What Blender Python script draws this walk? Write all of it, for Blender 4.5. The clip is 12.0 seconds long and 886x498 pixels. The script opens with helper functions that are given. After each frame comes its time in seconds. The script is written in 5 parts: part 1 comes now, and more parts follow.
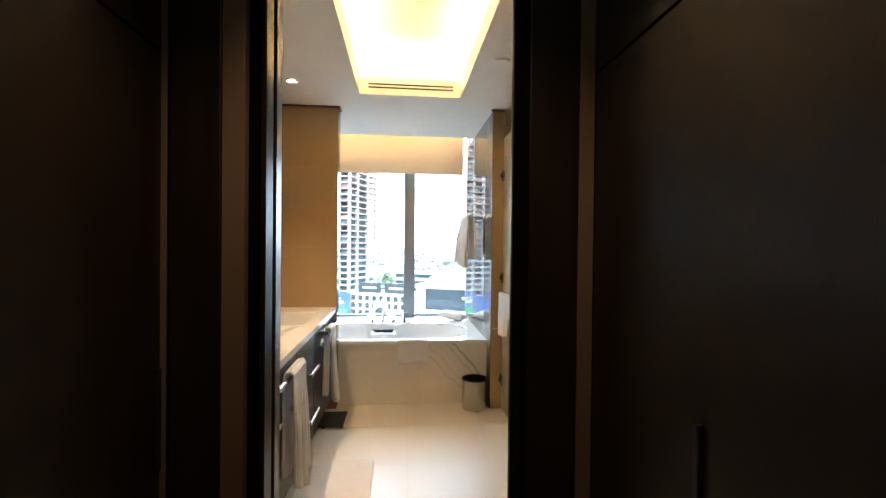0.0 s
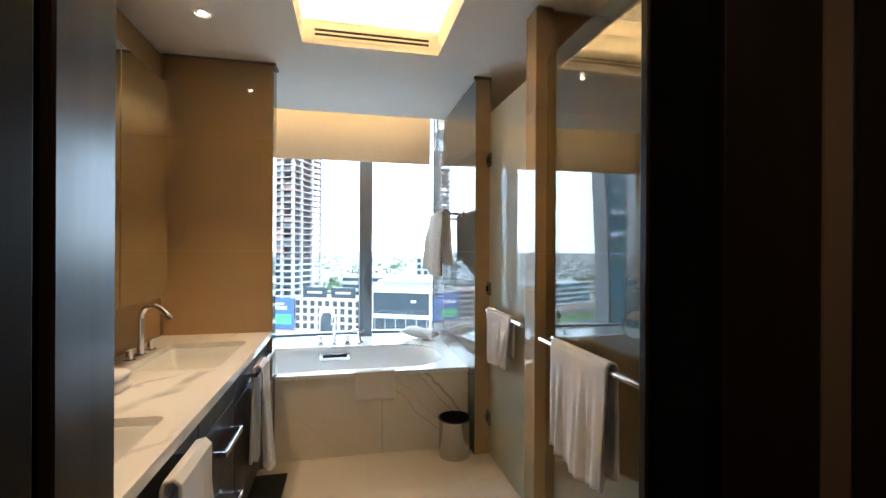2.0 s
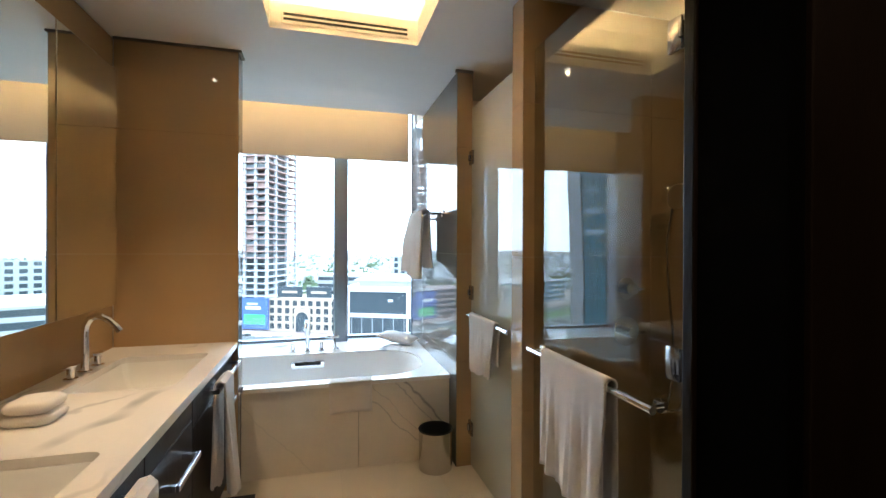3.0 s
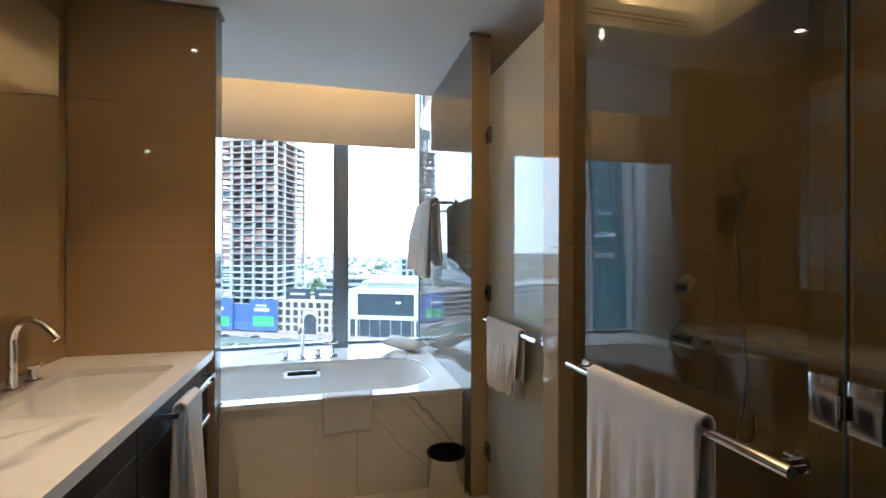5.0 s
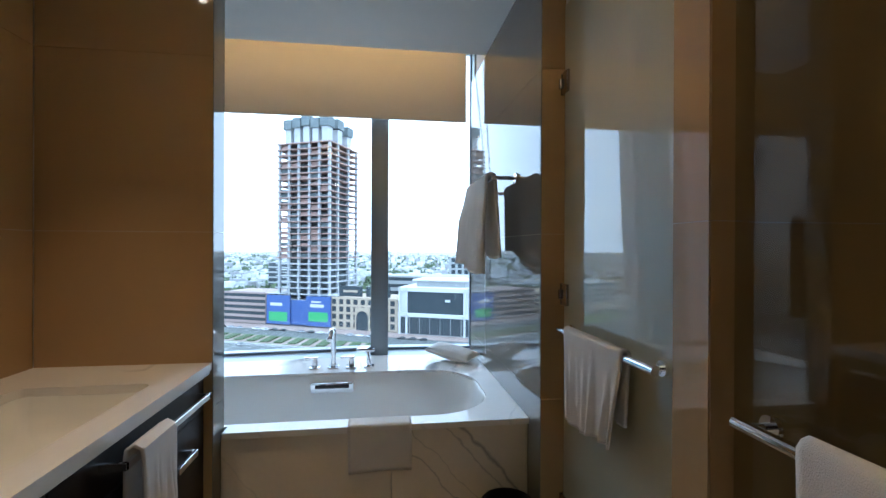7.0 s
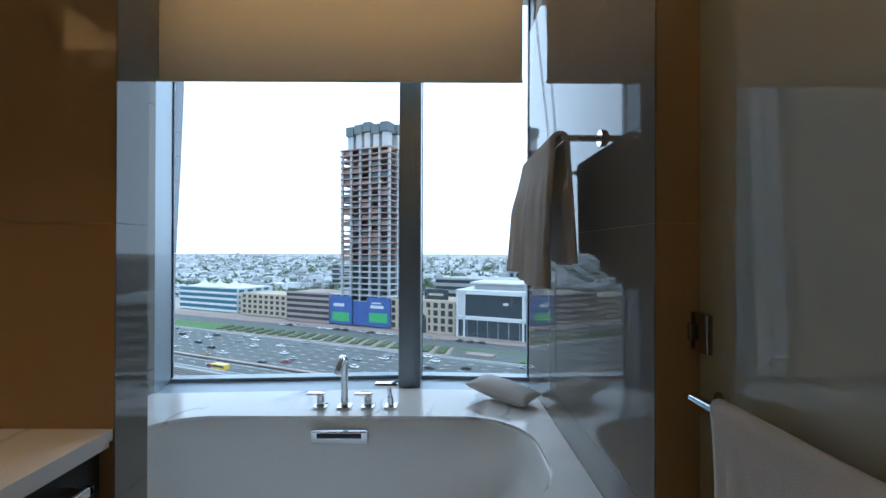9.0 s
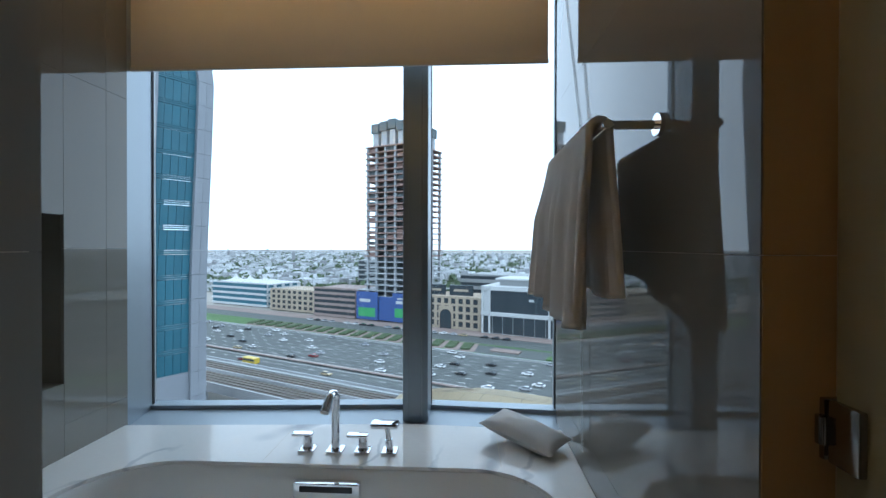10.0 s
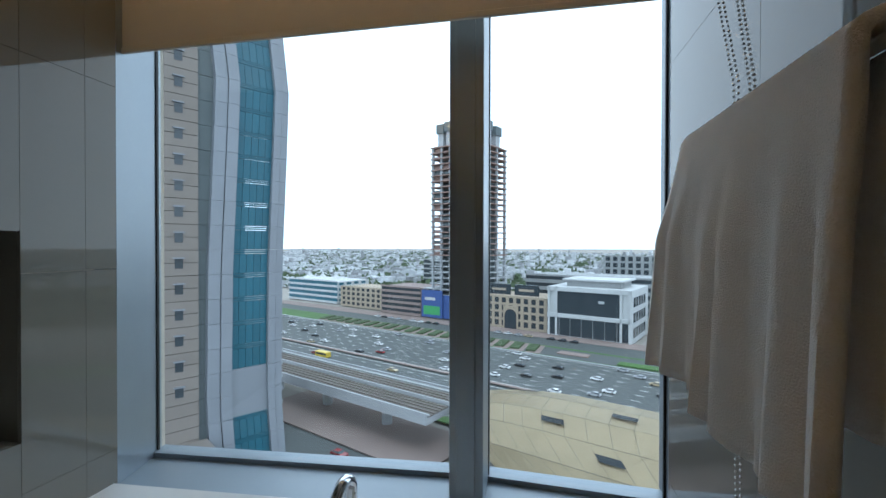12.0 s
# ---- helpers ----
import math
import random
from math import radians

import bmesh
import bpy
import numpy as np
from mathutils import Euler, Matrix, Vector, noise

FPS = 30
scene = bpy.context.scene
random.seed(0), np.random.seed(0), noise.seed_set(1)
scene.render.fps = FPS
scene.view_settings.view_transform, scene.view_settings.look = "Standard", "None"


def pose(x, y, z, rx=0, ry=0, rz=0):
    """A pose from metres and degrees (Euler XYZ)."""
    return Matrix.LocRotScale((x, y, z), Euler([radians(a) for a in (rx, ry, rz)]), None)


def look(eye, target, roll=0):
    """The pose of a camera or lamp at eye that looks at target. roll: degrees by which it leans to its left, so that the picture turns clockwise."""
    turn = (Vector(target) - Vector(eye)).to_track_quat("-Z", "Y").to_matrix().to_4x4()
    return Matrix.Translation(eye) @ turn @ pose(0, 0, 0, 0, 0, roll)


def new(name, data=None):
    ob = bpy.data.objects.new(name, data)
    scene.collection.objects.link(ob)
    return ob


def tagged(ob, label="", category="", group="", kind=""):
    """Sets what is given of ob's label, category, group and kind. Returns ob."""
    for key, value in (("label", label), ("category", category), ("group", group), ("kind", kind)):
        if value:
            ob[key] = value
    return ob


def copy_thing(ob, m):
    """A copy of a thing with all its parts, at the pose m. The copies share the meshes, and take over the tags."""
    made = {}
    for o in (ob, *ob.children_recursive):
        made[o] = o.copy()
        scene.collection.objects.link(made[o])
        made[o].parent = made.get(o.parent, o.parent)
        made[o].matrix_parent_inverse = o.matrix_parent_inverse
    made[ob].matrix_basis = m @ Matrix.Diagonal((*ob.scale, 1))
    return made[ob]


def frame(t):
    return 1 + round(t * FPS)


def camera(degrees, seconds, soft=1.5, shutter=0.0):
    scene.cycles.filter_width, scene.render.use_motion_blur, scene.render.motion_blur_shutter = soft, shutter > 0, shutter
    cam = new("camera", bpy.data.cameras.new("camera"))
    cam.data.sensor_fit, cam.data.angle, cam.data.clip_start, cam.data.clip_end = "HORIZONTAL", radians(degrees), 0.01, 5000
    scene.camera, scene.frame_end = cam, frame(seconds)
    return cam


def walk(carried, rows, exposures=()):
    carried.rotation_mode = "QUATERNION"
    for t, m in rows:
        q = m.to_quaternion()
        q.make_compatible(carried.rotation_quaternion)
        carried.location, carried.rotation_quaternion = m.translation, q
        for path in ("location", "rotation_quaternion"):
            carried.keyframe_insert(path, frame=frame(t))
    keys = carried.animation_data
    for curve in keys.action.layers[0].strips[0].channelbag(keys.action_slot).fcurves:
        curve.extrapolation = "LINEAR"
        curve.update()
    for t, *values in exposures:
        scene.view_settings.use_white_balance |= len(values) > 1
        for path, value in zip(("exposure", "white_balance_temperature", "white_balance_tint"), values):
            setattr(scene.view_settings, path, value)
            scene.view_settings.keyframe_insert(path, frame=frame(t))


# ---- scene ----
cam = camera(90.5, 12.0)
PATH = [
    (0, (1.278, 2.876, 1.423), (1.468, 4.867, 1.406), 0.6),
    (0.5, (1.259, 3.423, 1.468), (1.509, 5.407, 1.435), 0.6),
    (1, (1.211, 3.538, 1.424), (1.522, 5.514, 1.416), 0.3),
    (1.5, (1.196, 3.643, 1.463), (1.565, 5.609, 1.44), 0.4),
    (2, (1.203, 3.735, 1.422), (1.627, 5.69, 1.42), 0.3),
    (2.5, (1.214, 3.825, 1.421), (1.695, 5.766, 1.422), 0.3),
    (3, (1.219, 3.892, 1.444), (1.744, 5.822, 1.436), 0.2),
    (5, (1.302, 4.297, 1.391), (1.793, 6.236, 1.393), 0.2),
    (5.5, (1.321, 4.437, 1.387), (1.761, 6.388, 1.39), 0.2),
    (6, (1.334, 4.57, 1.383), (1.712, 6.534, 1.384), 0.2),
    (6.5, (1.356, 4.711, 1.351), (1.678, 6.685, 1.357), 0.5),
    (7, (1.402, 4.87, 1.34), (1.673, 6.852, 1.335), 0.2),
    (9, (1.556, 5.612, 1.334), (1.564, 7.612, 1.34), 0.2),
    (9.5, (1.587, 5.796, 1.389), (1.538, 7.796, 1.377), 0.2),
    (10, (1.625, 5.973, 1.413), (1.519, 7.97, 1.4), 0.1),
    (10.5, (1.648, 6.128, 1.439), (1.48, 8.121, 1.43), 0.2),
    (11, (1.651, 6.266, 1.464), (1.416, 8.252, 1.45), 0.2),
    (11.5, (1.637, 6.409, 1.473), (1.324, 8.384, 1.456), 0.1),
    (12, (1.608, 6.543, 1.493), (1.211, 8.504, 1.475), 0.1),
]
EXPOSURES = [(0, 2.4, 5700, 8), (1.0, 2.05, 5600, 8), (2.0, 1.95, 5500, 8), (3.0, 1.9, 5400, 8), (5.0, 1.58, 5250, 8), (6.0, 1.32, 5150, 8), (7.0, 0.92, 5100, 8), (9.0, 0.13, 5250, 8), (10.0, -0.04, 5450, 8), (12.0, -0.15, 5700, 8)]
walk(cam, [(t, look(eye, target, roll)) for t, eye, target, roll in PATH], EXPOSURES)

# ---- world and light ----
world = bpy.data.worlds.new("overcast_sky")
world.use_nodes = True
scene.world = world
wn = world.node_tree.nodes
sky = wn.new("ShaderNodeTexSky")
sky.sky_type, sky.sun_disc = "NISHITA", False
sky.sun_elevation, sky.sun_rotation = radians(58), radians(150)
sky.air_density, sky.dust_density, sky.ozone_density = 1.0, 1.0, 1.0
wn["Background"].inputs["Strength"].default_value = 0.10
cloud = wn.new("ShaderNodeMix")
cloud.data_type = "RGBA"
cloud.inputs["Factor"].default_value = 0.85
cloud.inputs["B"].default_value = (23.8, 25.4, 26.8, 1)
world.node_tree.links.new(sky.outputs["Color"], cloud.inputs["A"])
world.node_tree.links.new(cloud.outputs["Result"], wn["Background"].inputs["Color"])
sun_data = bpy.data.lights.new("sun", "SUN")
sun_data.energy, sun_data.angle, sun_data.color = 0.8, radians(14), (1.0, 0.96, 0.9)
sun = new("sun", sun_data)
sun.matrix_world = look((0, 0, 0), (-0.27, 0.46, -0.85))


def spot(name, x, y, z, watts, size, color=(1.0, 0.66, 0.34), blend=0.6):
    data = bpy.data.lights.new(name, "SPOT")
    data.energy, data.spot_size, data.spot_blend, data.color, data.shadow_soft_size = watts, radians(size), blend, color, 0.012
    ob = new(name, data)
    ob.matrix_world = look((x, y, z), (x, y + 0.001, z - 1))
    return ob


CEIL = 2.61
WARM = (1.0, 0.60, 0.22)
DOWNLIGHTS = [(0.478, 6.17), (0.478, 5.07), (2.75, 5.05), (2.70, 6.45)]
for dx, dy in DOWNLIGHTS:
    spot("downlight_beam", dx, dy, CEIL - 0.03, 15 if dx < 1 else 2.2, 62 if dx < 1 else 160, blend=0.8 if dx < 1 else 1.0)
spot("hall_beam", 1.26, 3.5, 2.46, 5.0, 130)


# ---- materials ----
def material(name, color, rough=0.5, metal=0.0, vary=0.08, scale=6.0, bump=0.0, bump_scale=60.0, coat=0.0, random_tint=0.0, stretch=(1, 1, 1)):
    m = bpy.data.materials.new(name)
    m.use_nodes = True
    n, l = m.node_tree.nodes, m.node_tree.links
    b = n["Principled BSDF"]
    b.inputs["Roughness"].default_value, b.inputs["Metallic"].default_value = rough, metal
    b.inputs["Coat Weight"].default_value, b.inputs["Coat Roughness"].default_value = coat, 0.04
    geo = n.new("ShaderNodeNewGeometry")
    mapping = n.new("ShaderNodeMapping")
    mapping.inputs["Scale"].default_value = stretch
    l.new(geo.outputs["Position"], mapping.inputs["Vector"])
    big, fine = n.new("ShaderNodeTexNoise"), n.new("ShaderNodeTexNoise")
    big.inputs["Scale"].default_value, big.inputs["Detail"].default_value = scale, 6
    fine.inputs["Scale"].default_value, fine.inputs["Detail"].default_value = bump_scale, 4
    l.new(mapping.outputs["Vector"], big.inputs["Vector"])
    l.new(mapping.outputs["Vector"], fine.inputs["Vector"])
    add = n.new("ShaderNodeMath")
    add.operation = "MULTIPLY_ADD"
    add.inputs[1].default_value = 0.35
    l.new(fine.outputs["Fac"], add.inputs[0])
    l.new(big.outputs["Fac"], add.inputs[2])
    ramp = n.new("ShaderNodeMapRange")
    ramp.inputs["From Min"].default_value, ramp.inputs["From Max"].default_value = 0.35, 1.0
    ramp.inputs["To Min"].default_value, ramp.inputs["To Max"].default_value = 1 - vary, 1 + vary
    l.new(add.outputs["Value"], ramp.inputs["Value"])
    hsv = n.new("ShaderNodeHueSaturation")
    hsv.inputs["Color"].default_value = (*color, 1)
    value = ramp.outputs["Result"]
    if random_tint:
        info = n.new("ShaderNodeObjectInfo")
        tint = n.new("ShaderNodeMapRange")
        tint.inputs["To Min"].default_value, tint.inputs["To Max"].default_value = 1 - random_tint, 1 + random_tint
        l.new(info.outputs["Random"], tint.inputs["Value"])
        mul = n.new("ShaderNodeMath")
        mul.operation = "MULTIPLY"
        l.new(value, mul.inputs[0])
        l.new(tint.outputs["Result"], mul.inputs[1])
        value = mul.outputs["Value"]
    l.new(value, hsv.inputs["Value"])
    l.new(hsv.outputs["Color"], b.inputs["Base Color"])
    rr = n.new("ShaderNodeMapRange")
    rr.inputs["To Min"].default_value, rr.inputs["To Max"].default_value = rough * 0.8, min(1, rough * 1.2)
    l.new(big.outputs["Fac"], rr.inputs["Value"])
    l.new(rr.outputs["Result"], b.inputs["Roughness"])
    if bump:
        bn = n.new("ShaderNodeBump")
        bn.inputs["Strength"].default_value, bn.inputs["Distance"].default_value = bump, 0.003
        l.new(fine.outputs["Fac"], bn.inputs["Height"])
        l.new(bn.outputs["Normal"], b.inputs["Normal"])
    return m


def marble(name, base, vein, rough):
    m = material(name, base, rough, vary=0.05, scale=3)
    n, l = m.node_tree.nodes, m.node_tree.links
    b = n["Principled BSDF"]
    source = b.inputs["Base Color"].links[0].from_socket
    geo = n.new("ShaderNodeNewGeometry")
    turn = n.new("ShaderNodeMapping")
    turn.inputs["Rotation"].default_value = (0.5, 0.75, 0.6)
    l.new(geo.outputs["Position"], turn.inputs["Vector"])
    last = source
    for sc, dist, lo, amount in ((0.55, 3.2, 0.975, 0.75), (1.3, 5.0, 0.985, 0.4)):
        wave = n.new("ShaderNodeTexWave")
        wave.inputs["Scale"].default_value, wave.inputs["Distortion"].default_value = sc, dist
        wave.inputs["Detail"].default_value, wave.inputs["Detail Scale"].default_value = 4, 1.4
        l.new(turn.outputs["Vector"], wave.inputs["Vector"])
        r = n.new("ShaderNodeMapRange")
        r.inputs["From Min"].default_value, r.inputs["From Max"].default_value, r.inputs["To Max"].default_value = lo, 1.0, amount
        l.new(wave.outputs["Fac"], r.inputs["Value"])
        patch = n.new("ShaderNodeTexNoise")
        patch.inputs["Scale"].default_value = 2.2
        l.new(geo.outputs["Position"], patch.inputs["Vector"])
        gate = n.new("ShaderNodeMapRange")
        gate.inputs["From Min"].default_value, gate.inputs["From Max"].default_value = 0.48, 0.6
        l.new(patch.outputs["Fac"], gate.inputs["Value"])
        mul = n.new("ShaderNodeMath")
        mul.operation = "MULTIPLY"
        l.new(r.outputs["Result"], mul.inputs[0])
        l.new(gate.outputs["Result"], mul.inputs[1])
        mix = n.new("ShaderNodeMix")
        mix.data_type = "RGBA"
        l.new(mul.outputs["Value"], mix.inputs["Factor"])
        l.new(last, mix.inputs["A"])
        mix.inputs["B"].default_value = (*vein, 1)
        last = mix.outputs["Result"]
    l.new(last, b.inputs["Base Color"])
    return m


def diagonal_veins(m, vein):
    """Long grey veins that run down a panel at a slant, each at its own offset."""
    n, l = m.node_tree.nodes, m.node_tree.links
    b = n["Principled BSDF"]
    last = b.inputs["Base Color"].links[0].from_socket
    geo, sep, wob = n.new("ShaderNodeNewGeometry"), n.new("ShaderNodeSeparateXYZ"), n.new("ShaderNodeTexNoise")
    l.new(geo.outputs["Position"], sep.inputs["Vector"])
    l.new(geo.outputs["Position"], wob.inputs["Vector"])
    wob.inputs["Scale"].default_value, wob.inputs["Detail"].default_value = 5.0, 6
    tilt, lean = n.new("ShaderNodeMath"), n.new("ShaderNodeMath")
    tilt.operation, lean.operation = "MULTIPLY_ADD", "MULTIPLY_ADD"
    tilt.inputs[1].default_value, lean.inputs[1].default_value = 0.95, 0.16
    l.new(sep.outputs["Z"], tilt.inputs[0])
    l.new(sep.outputs["X"], tilt.inputs[2])
    l.new(wob.outputs["Fac"], lean.inputs[0])
    l.new(tilt.outputs["Value"], lean.inputs[2])
    for at, wide, amount in ((2.335, 0.016, 0.75), (2.27, 0.007, 0.5), (2.03, 0.008, 0.55), (2.12, 0.005, 0.4), (1.25, 0.006, 0.18)):
        diff, away, edge, mix = n.new("ShaderNodeMath"), n.new("ShaderNodeMath"), n.new("ShaderNodeMapRange"), n.new("ShaderNodeMix")
        diff.operation, away.operation, mix.data_type = "SUBTRACT", "ABSOLUTE", "RGBA"
        diff.inputs[1].default_value = at
        edge.inputs["From Max"].default_value, edge.inputs["To Min"].default_value, edge.inputs["To Max"].default_value = wide, amount, 0.0
        l.new(lean.outputs["Value"], diff.inputs[0])
        l.new(diff.outputs["Value"], away.inputs[0])
        l.new(away.outputs["Value"], edge.inputs["Value"])
        l.new(edge.outputs["Result"], mix.inputs["Factor"])
        l.new(last, mix.inputs["A"])
        mix.inputs["B"].default_value = (*vein, 1)
        last = mix.outputs["Result"]
    l.new(last, b.inputs["Base Color"])
    return m


def pane_material(name, tint, ior=1.5, gain=1.0):
    m = bpy.data.materials.new(name)
    m.use_nodes = True
    n, l = m.node_tree.nodes, m.node_tree.links
    n.remove(n["Principled BSDF"])
    clear, gloss, mix, fres = n.new("ShaderNodeBsdfTransparent"), n.new("ShaderNodeBsdfGlossy"), n.new("ShaderNodeMixShader"), n.new("ShaderNodeLayerWeight")
    clear.inputs["Color"].default_value = (*tint, 1)
    gloss.inputs["Roughness"].default_value = 0.0
    gloss.inputs["Color"].default_value = (gain, gain, gain, 1)
    fres.inputs["Blend"].default_value = 0.5
    power, spread = n.new("ShaderNodeMath"), n.new("ShaderNodeMapRange")
    power.operation = "POWER"
    power.inputs[1].default_value = 4.0
    spread.inputs["To Min"].default_value, spread.inputs["To Max"].default_value = ((ior - 1) / (ior + 1)) ** 2, 0.9
    l.new(fres.outputs["Facing"], power.inputs[0])
    l.new(power.outputs["Value"], spread.inputs["Value"])
    l.new(spread.outputs["Result"], mix.inputs["Fac"])
    l.new(clear.outputs["BSDF"], mix.inputs[1])
    l.new(gloss.outputs["BSDF"], mix.inputs[2])
    l.new(mix.outputs["Shader"], n["Material Output"].inputs["Surface"])
    return m


def glow(name, color, strength):
    m = bpy.data.materials.new(name)
    m.use_nodes = True
    b = m.node_tree.nodes["Principled BSDF"]
    b.inputs["Base Color"].default_value = (0.8, 0.8, 0.8, 1)
    b.inputs["Emission Color"].default_value, b.inputs["Emission Strength"].default_value = (*color, 1), strength
    return m


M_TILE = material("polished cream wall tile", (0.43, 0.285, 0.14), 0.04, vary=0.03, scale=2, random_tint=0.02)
# Darker, greyer copy of the cream tile; the bath side's dimness is in its colour.
M_TILE_SHADED = material("polished wall tile in shade", (0.21, 0.195, 0.165), 0.022, vary=0.03, scale=2, random_tint=0.02)
M_GROUT = material("grout", (0.55, 0.49, 0.40), 0.8)
M_FLOOR = material("honed limestone floor tile", (0.68, 0.60, 0.48), 0.33, vary=0.03, scale=1.2, random_tint=0.02)
M_PAINT = material("white ceiling paint", (0.86, 0.84, 0.81), 0.8, vary=0.02, bump=0.05)
M_MARBLE = marble("white veined marble", (0.82, 0.79, 0.75), (0.24, 0.25, 0.28), 0.09)
M_APRON = diagonal_veins(material("cream veined marble", (0.76, 0.69, 0.58), 0.12, vary=0.07, scale=3), (0.24, 0.23, 0.22))
M_WOOD = material("dark wenge wood", (0.015, 0.0085, 0.005), 0.42, vary=0.35, scale=2.5, bump=0.15, bump_scale=90, stretch=(8, 8, 0.7))
M_WOOD.node_tree.nodes["Principled BSDF"].inputs["Specular IOR Level"].default_value = 0.3
# Near-black without gloss: paints the darkness inside the door pocket.
M_VOID = material("lightless black", (0.004, 0.004, 0.004), 1.0)
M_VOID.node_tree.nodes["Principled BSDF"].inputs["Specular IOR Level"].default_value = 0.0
M_LACQUER = material("satin dark lacquered edge", (0.015, 0.009, 0.006), 0.34, vary=0.3, scale=2.5, coat=0.0, stretch=(8, 8, 0.7))
M_LACQUER.node_tree.nodes["Principled BSDF"].inputs["Specular IOR Level"].default_value = 0.1
M_CERAMIC = material("white ceramic", (0.84, 0.83, 0.81), 0.07, vary=0.01)
M_CHROME = material("chrome", (0.80, 0.80, 0.82), 0.06, 1.0, vary=0.02)
M_STEEL = material("brushed steel", (0.58, 0.55, 0.51), 0.22, 1.0, vary=0.06, scale=30, stretch=(1, 1, 12))
M_ALU = material("anodised aluminium", (0.31, 0.35, 0.385), 0.36, 0.5, vary=0.04)
M_TOWEL = material("white terry cotton", (0.74, 0.70, 0.66), 0.95, vary=0.05, scale=14, bump=0.7, bump_scale=420)
M_BLIND = material("cream blind fabric", (0.66, 0.60, 0.51), 0.85, vary=0.03, bump=0.3, bump_scale=300)
M_BLACK = material("matt black", (0.012, 0.012, 0.012), 0.5)
M_GAPSHADE = material("painted gap shade", (0.24, 0.20, 0.155), 0.9)
# Chrome with a lowered base colour, painting in the dark room it mirrors.
M_HINGE = material("chrome with darkened reflection", (0.38, 0.37, 0.36), 0.18, 1.0, vary=0.03)
M_MIRROR = material("silvered mirror", (0.80, 0.82, 0.78), 0.012, 1.0, vary=0.0)
M_PANE = pane_material("window glass", (0.93, 0.97, 0.98), 1.35)
M_DOORGLASS = pane_material("clear shower glass", (0.86, 0.89, 0.85), 1.55)
M_GLASSEDGE = material("grey green glass edge", (0.10, 0.15, 0.16), 0.15, vary=0.03)
M_BEIGE = material("beige painted plaster", (0.55, 0.45, 0.34), 0.7, vary=0.03, bump=0.1)
M_HALL = material("brown hall plaster", (0.15, 0.095, 0.058), 0.7, vary=0.03, bump=0.1)
M_CARPET = material("dark hall carpet", (0.10, 0.075, 0.05), 0.95, vary=0.2, scale=40, bump=0.6, bump_scale=300)
M_LED = glow("warm led strip", WARM, 15)
M_LED_SOFT = glow("warm window led strip", WARM, 4.8)
M_BULB = glow("lit downlight lens", (1.0, 0.82, 0.55), 14)

M_FROST = bpy.data.materials.new("frosted glass")
M_FROST.use_nodes = True
fb = M_FROST.node_tree.nodes["Principled BSDF"]
fb.inputs["Base Color"].default_value = (0.64, 0.60, 0.43, 1)
fb.inputs["Roughness"].default_value = 0.6
fb.inputs["Transmission Weight"].default_value = 0.45
fb.inputs["Coat Weight"].default_value, fb.inputs["Coat Roughness"].default_value, fb.inputs["Coat IOR"].default_value = 1.0, 0.015, 1.6


# ---- mesh helpers ----
def box(bm, x0, x1, y0, y1, z0, z1, bevel=0.0):
    geom = bmesh.ops.create_cube(bm, size=1, matrix=Matrix.Translation(((x0 + x1) / 2, (y0 + y1) / 2, (z0 + z1) / 2)) @ Matrix.Diagonal((x1 - x0, y1 - y0, z1 - z0, 1)))
    if bevel:
        edges = list({e for v in geom["verts"] for e in v.link_edges})
        bmesh.ops.bevel(bm, geom=edges, offset=bevel, segments=2, profile=0.5, affect="EDGES")
    return bm


def boxes(*items, bevel=0.0):
    bm = bmesh.new()
    for it in items:
        box(bm, *it, bevel=bevel)
    return bm


def cyl(bm, a, b, r, r2=None, seg=20):
    a, b = Vector(a), Vector(b)
    m = Matrix.Translation((a + b) / 2) @ (b - a).to_track_quat("Z", "Y").to_matrix().to_4x4()
    bmesh.ops.create_cone(bm, cap_ends=True, segments=seg, radius1=r, radius2=r if r2 is None else r2, depth=(b - a).length, matrix=m)
    return bm


def rods(*items, seg=20):
    bm = bmesh.new()
    for it in items:
        cyl(bm, *it, seg=seg)
    return bm


def loft(bm, rings, cap_first=False, cap_last=False):
    rows = [[bm.verts.new(p) for p in ring] for ring in rings]
    n = len(rows[0])
    for a, b in zip(rows, rows[1:]):
        for i in range(n):
            bm.faces.new((a[i], a[(i + 1) % n], b[(i + 1) % n], b[i]))
    if cap_first:
        bm.faces.new(rows[0][::-1])
    if cap_last:
        bm.faces.new(rows[-1])
    bmesh.ops.recalc_face_normals(bm, faces=bm.faces)
    return bm


def rounded(cx, cy, hx, hy, r, z, k=8):
    pts = []
    for qx, qy, a0 in ((1, 1, 0), (-1, 1, 90), (-1, -1, 180), (1, -1, 270)):
        for i in range(k + 1):
            a = radians(a0 + 90 * i / k)
            pts.append(Vector((cx + qx * (hx - r) + r * math.cos(a), cy + qy * (hy - r) + r * math.sin(a), z)))
    return pts


def tube(bm, pts, r, seg=14):
    pts = [Vector(p) for p in pts]
    rings, ref = [], None
    for i, p in enumerate(pts):
        d = (pts[min(i + 1, len(pts) - 1)] - pts[max(i - 1, 0)]).normalized()
        ref = d.orthogonal() if ref is None else (ref - ref.dot(d) * d)
        ref.normalize()
        side = d.cross(ref)
        rr = r[i] if isinstance(r, list) else r
        rings.append([p + rr * (math.cos(2 * math.pi * j / seg) * ref + math.sin(2 * math.pi * j / seg) * side) for j in range(seg)])
    return loft(bm, rings, True, True)


